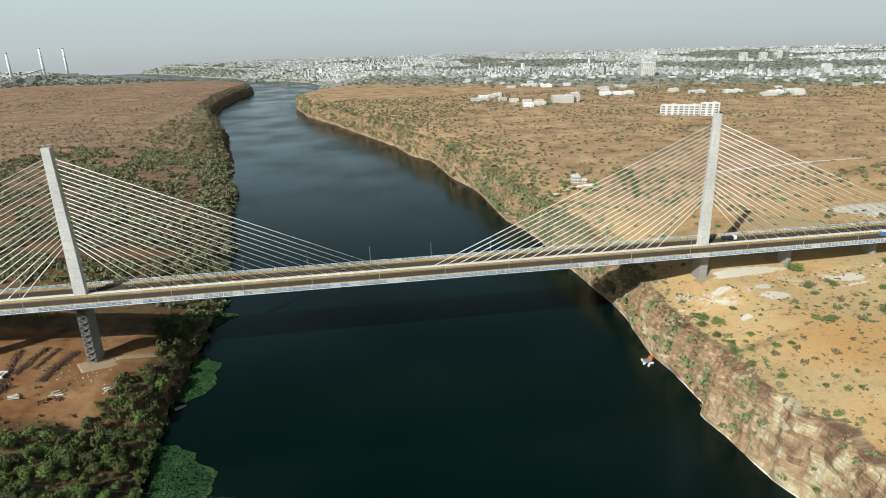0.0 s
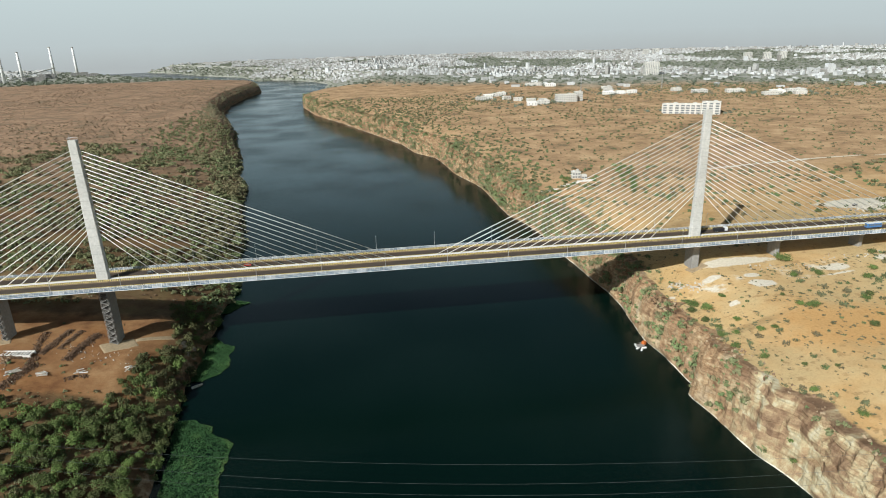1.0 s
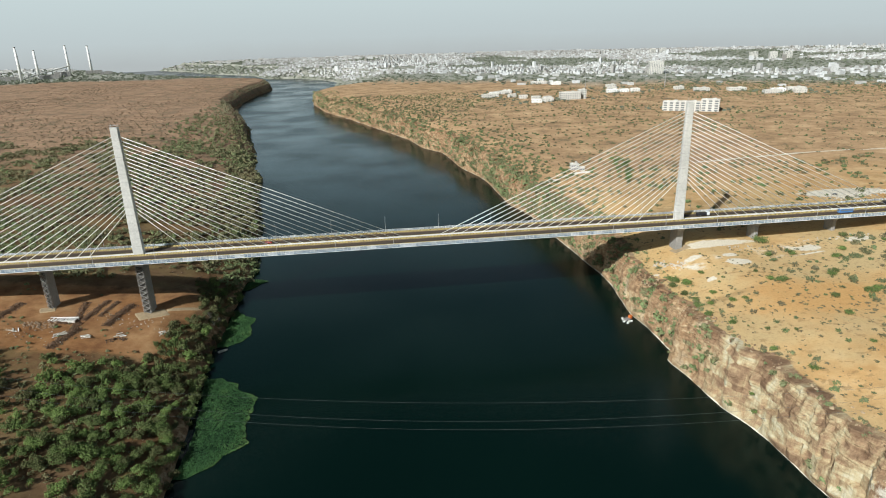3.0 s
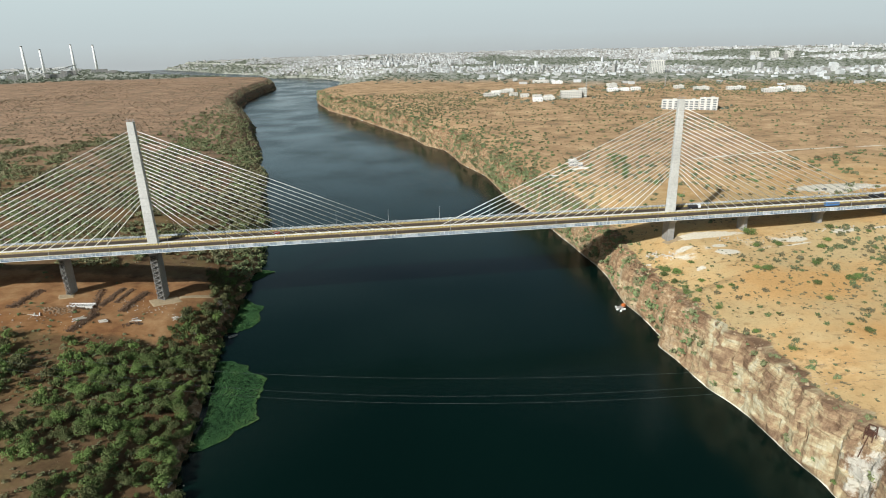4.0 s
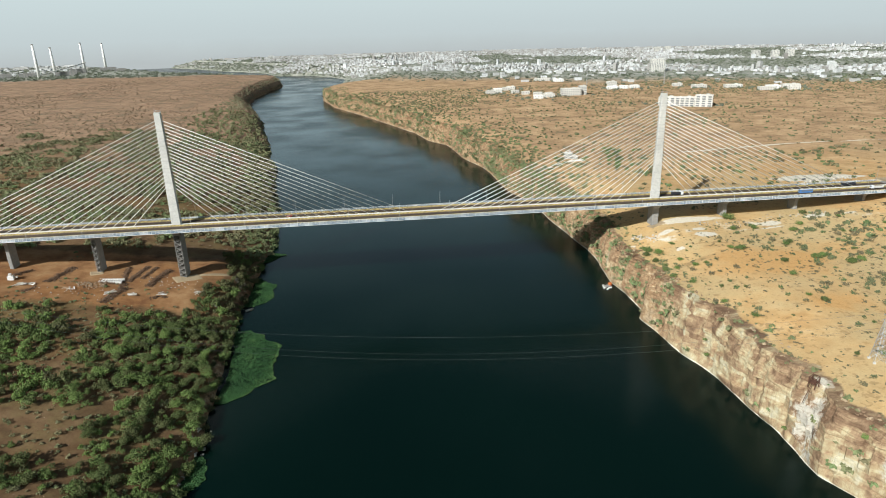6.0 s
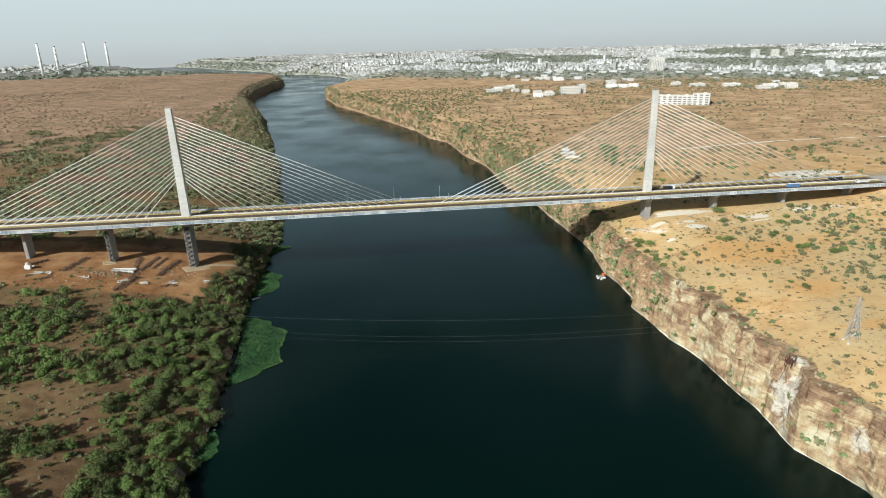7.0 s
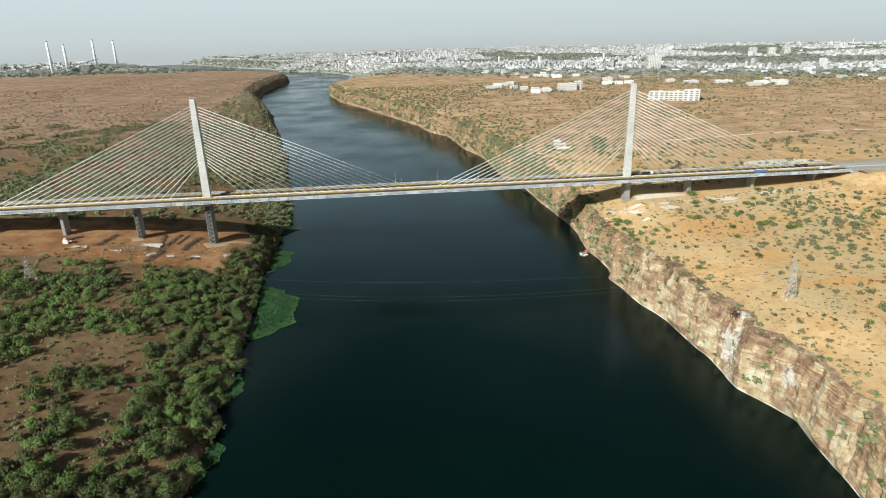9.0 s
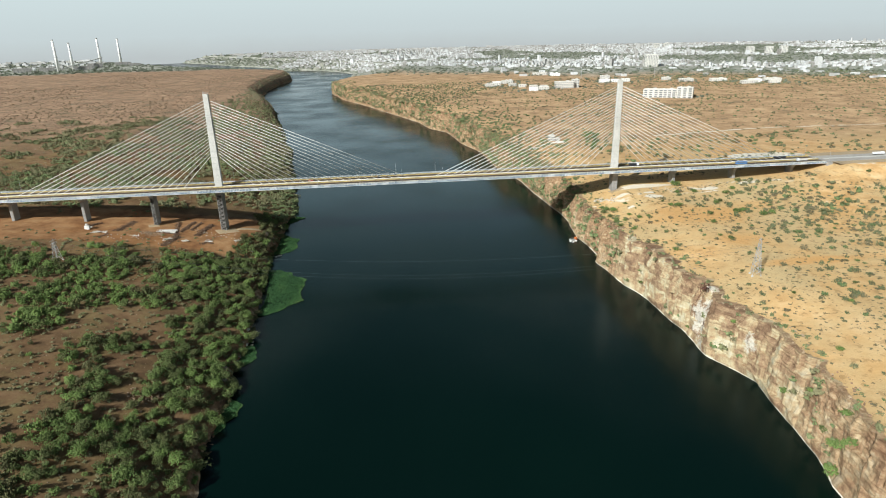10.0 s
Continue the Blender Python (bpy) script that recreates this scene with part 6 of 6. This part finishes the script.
h = 3.2 + 5.5 * g.uniform(0, 1, n_) ** 1.8 + 18 * (1 - smooth(2800, 3800, y)) * (g.uniform(0, 1, n_) > 0.988) * g.uniform(0.4, 1, n_)
w, dd = w * (1 + 0.4 * (h > 15)), dd * (1 + 0.4 * (h > 15))
turn = np.round(fbm(x, y, 500, 2, 92) * 4) * 0.35 + g.normal(size=n_) * 0.05
# houses further off get duller tints, in place of distance haze
tint = np.clip(g.uniform(0.0, 0.9, n_) - 0.2 * smooth(2600, 3600, y), 0, 1)
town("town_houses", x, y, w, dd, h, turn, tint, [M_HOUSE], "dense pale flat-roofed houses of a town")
k = g.uniform(0, 1, n_) < 0.15
town("roof_rooms", x[k] + 1.5, y[k] + 1, w[k] * 0.35, dd[k] * 0.4, h[k] + 2.8, turn[k], tint[k], [M_HOUSE], "small stair rooms on the roofs of a town")
# the town's far quarters, to the horizon, tints narrowed in place of haze
x, y, u, g = sprinkle(-4600, 5200, 3000, 4400, 50.0, 24)
east = x - shore_right(y)
keep = ((east > 40) & (y > 3500) & (y < 4350) | (shore_left(y) - x > 60) & (y > 3000) & (y < 4150) & (u < 0.6)) & (np.abs(x) < 900 + 0.95 * y) & (u < 0.62 + 0.5 * fbm(x, y, 900, 3, 94))
x, y = x[keep], y[keep]
n_ = len(x)
town("far_quarters", x, y, g.uniform(10, 42, n_), g.uniform(10, 26, n_), 4 + 9 * g.uniform(0, 1, n_) ** 2.2, g.uniform(-0.3, 0.3, n_), g.uniform(0.1, 0.6, n_), [M_HOUSE], "pale quarters of a town towards the horizon, tones muted for haze")
# quarter beyond the power station
x, y, u, g = sprinkle(-3700, -1480, 2560, 4100, 34.0, 25)
keep = (shore_left(y) - x > 60) & (u < 0.42) & (np.abs(x) < 900 + 0.95 * y) & (fbm(x, y, 240, 3, 87) > -0.1)
x, y = x[keep], y[keep]
n_ = len(x)
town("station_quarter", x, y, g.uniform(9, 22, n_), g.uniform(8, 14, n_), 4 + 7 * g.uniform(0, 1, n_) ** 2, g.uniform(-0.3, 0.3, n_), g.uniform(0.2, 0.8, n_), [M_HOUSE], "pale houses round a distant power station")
# scattered houses at the town's edge
x, y, u, g = sprinkle(300, 2200, 800, 2100, 42.0, 21)
line = y + 0.60 * x
keep = (u < 0.10 + 0.2 * smooth(1700, 1950, line)) & (line > 1500) & (line < 2000) & (x < 500 + 0.8 * y)
x, y = x[keep], y[keep]
n_ = len(x)
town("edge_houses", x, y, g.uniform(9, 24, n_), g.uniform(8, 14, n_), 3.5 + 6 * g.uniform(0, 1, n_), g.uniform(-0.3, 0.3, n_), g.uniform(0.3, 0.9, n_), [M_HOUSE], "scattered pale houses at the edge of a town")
# riverside quarter on the far shore
x, y, u, g = sprinkle(-2600, -350, 2500, 4400, 24.0, 22)
d = x - shore_right(y)
keep = (d > 14) & (u < 0.34) & (fbm(x, y, 260, 3, 93) < 0.15)
x, y = x[keep], y[keep]
n_ = len(x)
# the low tint range mutes contrast as haze would
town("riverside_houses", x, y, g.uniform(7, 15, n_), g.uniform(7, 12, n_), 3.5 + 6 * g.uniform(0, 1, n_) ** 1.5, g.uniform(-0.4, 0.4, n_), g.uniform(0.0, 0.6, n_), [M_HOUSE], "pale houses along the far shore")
x, y, u, g = sprinkle(-2600, -150, 2300, 4400, 19.0, 23)
d = x - shore_right(y)
keep = (d > 4) & (u < 0.55 + 0.45 * (d < 150))
x, y = x[keep], y[keep]
scatter("riverside_trees", CLOUD_TINY, x, y, ground_z(x, y), 4 + 5 * g.uniform(0, 1, len(x)), 0.75 + 0 * x, g.uniform(0, 1, len(x)), M_LEAF_TOWN, "dusty trees, paled for haze, along the far shore", "trees", 0.5)


# ---- vehicles ----
def wheels(t, xs, half, r):
    for x in xs:
        for s in (-1, 1):
            w = part("wheel", bar(bmesh.new(), (x, s * half - 0.12, r), (x, s * half + 0.12, r), r, 14), M_RUBBER, t)
            part("rim", bar(bmesh.new(), (x, s * half - 0.13, r), (x, s * half + 0.13, r), r * 0.55, 10), M_STEEL, w)


def loft(bm, rings):
    vs = [[bm.verts.new(p) for p in r] for r in rings]
    for a, b in zip(vs, vs[1:]):
        for k in range(len(a)):
            j = (k + 1) % len(a)
            bm.faces.new((a[k], a[j], b[j], b[k]))
    bm.faces.new(vs[0][::-1])
    bm.faces.new(vs[-1])
    bmesh.ops.recalc_face_normals(bm, faces=bm.faces[:])
    return bm


def car(x, y, z, turn, paint, label):
    t = thing("car", label, "car", pose(x, y, z, 0, 0, turn))
    bm = loft(bmesh.new(), [[(a, s * w, h) for a, s in ((-l, -1), (l, -1), (l, 1), (-l, 1))] for l, w, h in ((2.0, 0.78, 0.28), (2.1, 0.86, 0.5), (2.08, 0.86, 0.78), (1.95, 0.8, 0.95))])
    bmesh.ops.bevel(bm, geom=bm.edges[:], offset=0.05, segments=1, affect="EDGES")
    part("body", bm, paint, t)
    part("cabin", loft(bmesh.new(), [[(a, s * w, h) for a, s in ((-l0, -1), (l1, -1), (l1, 1), (-l0, 1))] for l0, l1, w, h in ((1.5, 1.0, 0.76, 0.94), (1.15, 0.45, 0.62, 1.45))]), M_DARKGLASS, t)
    part("roof", box(bmesh.new(), -1.17, 0.47, -0.64, 0.64, 1.44, 1.5, 0.02), paint, t)
    for s in (-1, 1):
        part("headlight", box(bmesh.new(), 2.0, 2.09, s * 0.6 - 0.16, s * 0.6 + 0.16, 0.6, 0.76, 0.02), M_WHITE, t)
    wheels(t, (-1.3, 1.3), 0.8, 0.32)


def truck(x, y, z, turn, cab, body, load, length, label):
    t = thing("truck", label, "truck", pose(x, y, z, 0, 0, turn))
    part("chassis", box(bmesh.new(), -length / 2, length / 2, -0.5, 0.5, 0.6, 0.9), M_BLACK, t)
    c = part("cab", box(bmesh.new(), length / 2 - 2.0, length / 2, -1.2, 1.2, 0.6, 2.9, 0.12), cab, t)
    part("windscreen", box(bmesh.new(), length / 2 - 0.02, length / 2 + 0.03, -1.0, 1.0, 1.7, 2.6), M_DARKGLASS, c)
    bm = bmesh.new()
    for a in ((-length / 2, length / 2 - 2.2, -1.25, -1.15), (-length / 2, length / 2 - 2.2, 1.15, 1.25), (-length / 2, -length / 2 + 0.1, -1.14, 1.14), (length / 2 - 2.3, length / 2 - 2.2, -1.14, 1.14)):
        box(bm, *a, 0.95, 2.5)
    box(bm, -length / 2, length / 2 - 2.2, -1.25, 1.25, 0.9, 1.0)
    part("cargo_body", bm, body, t)
    part("load", box(bmesh.new(), -length / 2 + 0.15, length / 2 - 2.35, -1.1, 1.1, 1.02, 2.3, 0.2), load, t)
    wheels(t, (-length / 2 + 1.0, -length / 2 + 2.1, length / 2 - 1.2), 1.05, 0.5)


def bus(x, y, z, turn, paint, label):
    t = thing("bus", label, "bus", pose(x, y, z, 0, 0, turn))
    part("body", box(bmesh.new(), -5.2, 5.2, -1.25, 1.25, 0.45, 3.1, 0.18), paint, t)
    part("roof_panel", box(bmesh.new(), -4.8, 4.8, -1.0, 1.0, 3.1, 3.2, 0.03), M_WHITE, t)
    for s in (-1, 1):
        for k in range(7):
            part("window", box(bmesh.new(), -4.6 + k * 1.3, -3.5 + k * 1.3, s * 1.25 - 0.03, s * 1.25 + 0.03, 1.7, 2.6), M_DARKGLASS, t)
    part("windscreen", box(bmesh.new(), 5.17, 5.24, -1.05, 1.05, 1.4, 2.7), M_DARKGLASS, t)
    wheels(t, (-3.4, 3.2), 1.1, 0.48)


ROAD = DECK_Z + 0.04
truck(196, 6.2, ROAD, 0, M_CAR_WHITE, M_CAR_DARK, M_BLACK, 9.0, "dark open truck with a white cab on the bridge")
car(-152, 6.0, ROAD, 0, M_CAR_DARK, "dark hatchback car on the bridge")
car(-98, 6.3, ROAD, 0, M_RED, "small red car on the bridge")
car(-38, 6.3, ROAD, 0, M_CAR_DARK, "dark car on the bridge beyond the median")
bus(292, -7.5, ROAD, 180, M_BLUE, "blue and white bus on the bridge")
truck(352, -6.0, ROAD, 180, M_CAR_WHITE, M_CREAM, M_RUBBLE, 10.0, "cream truck loaded with rubble near the end of the bridge")
truck(338, 6.0, ROAD, 0, M_CAR_DARK, M_CAR_DARK, M_BLACK, 11.0, "long dark truck near the end of the bridge")
truck(438, 6.0, float(road_z(438)) + 0.26, 0, M_CAR_WHITE, M_CAR_WHITE, M_WHITE, 11.0, "white truck on the approach road")
car(352, 76, gz(352, 76), 20, M_CAR_DARK, "dark car parked on pale spoil beside the road")


# ---- the far distance: glowing sheet with painted haze, closing the land behind the town ----
def haze_backdrop():
    m = bpy.data.materials.new("haze_backdrop")
    m.use_nodes = True
    n, l = m.node_tree.nodes, m.node_tree.links
    n.clear()
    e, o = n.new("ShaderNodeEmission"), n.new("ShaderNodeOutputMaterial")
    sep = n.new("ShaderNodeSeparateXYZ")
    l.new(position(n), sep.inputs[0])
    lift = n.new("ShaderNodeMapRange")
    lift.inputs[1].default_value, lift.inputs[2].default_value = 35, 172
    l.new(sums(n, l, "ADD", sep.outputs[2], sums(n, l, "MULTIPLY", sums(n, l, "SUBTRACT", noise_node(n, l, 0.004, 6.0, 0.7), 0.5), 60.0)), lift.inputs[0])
    # haze as an emission gradient, from land tone up to sky tone
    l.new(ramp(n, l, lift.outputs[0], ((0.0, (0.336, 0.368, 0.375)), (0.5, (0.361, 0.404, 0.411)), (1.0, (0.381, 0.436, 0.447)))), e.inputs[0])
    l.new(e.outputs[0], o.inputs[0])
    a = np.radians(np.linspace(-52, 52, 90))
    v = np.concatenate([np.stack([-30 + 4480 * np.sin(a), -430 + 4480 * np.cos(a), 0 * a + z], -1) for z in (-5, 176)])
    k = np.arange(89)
    tagged(new("backdrop", mesh_from("backdrop", v, np.stack([k, k + 1, k + 91, k + 90], -1), [m])), "glowing backdrop of a pale far plain with painted haze", "distance", kind="structure")


haze_backdrop()
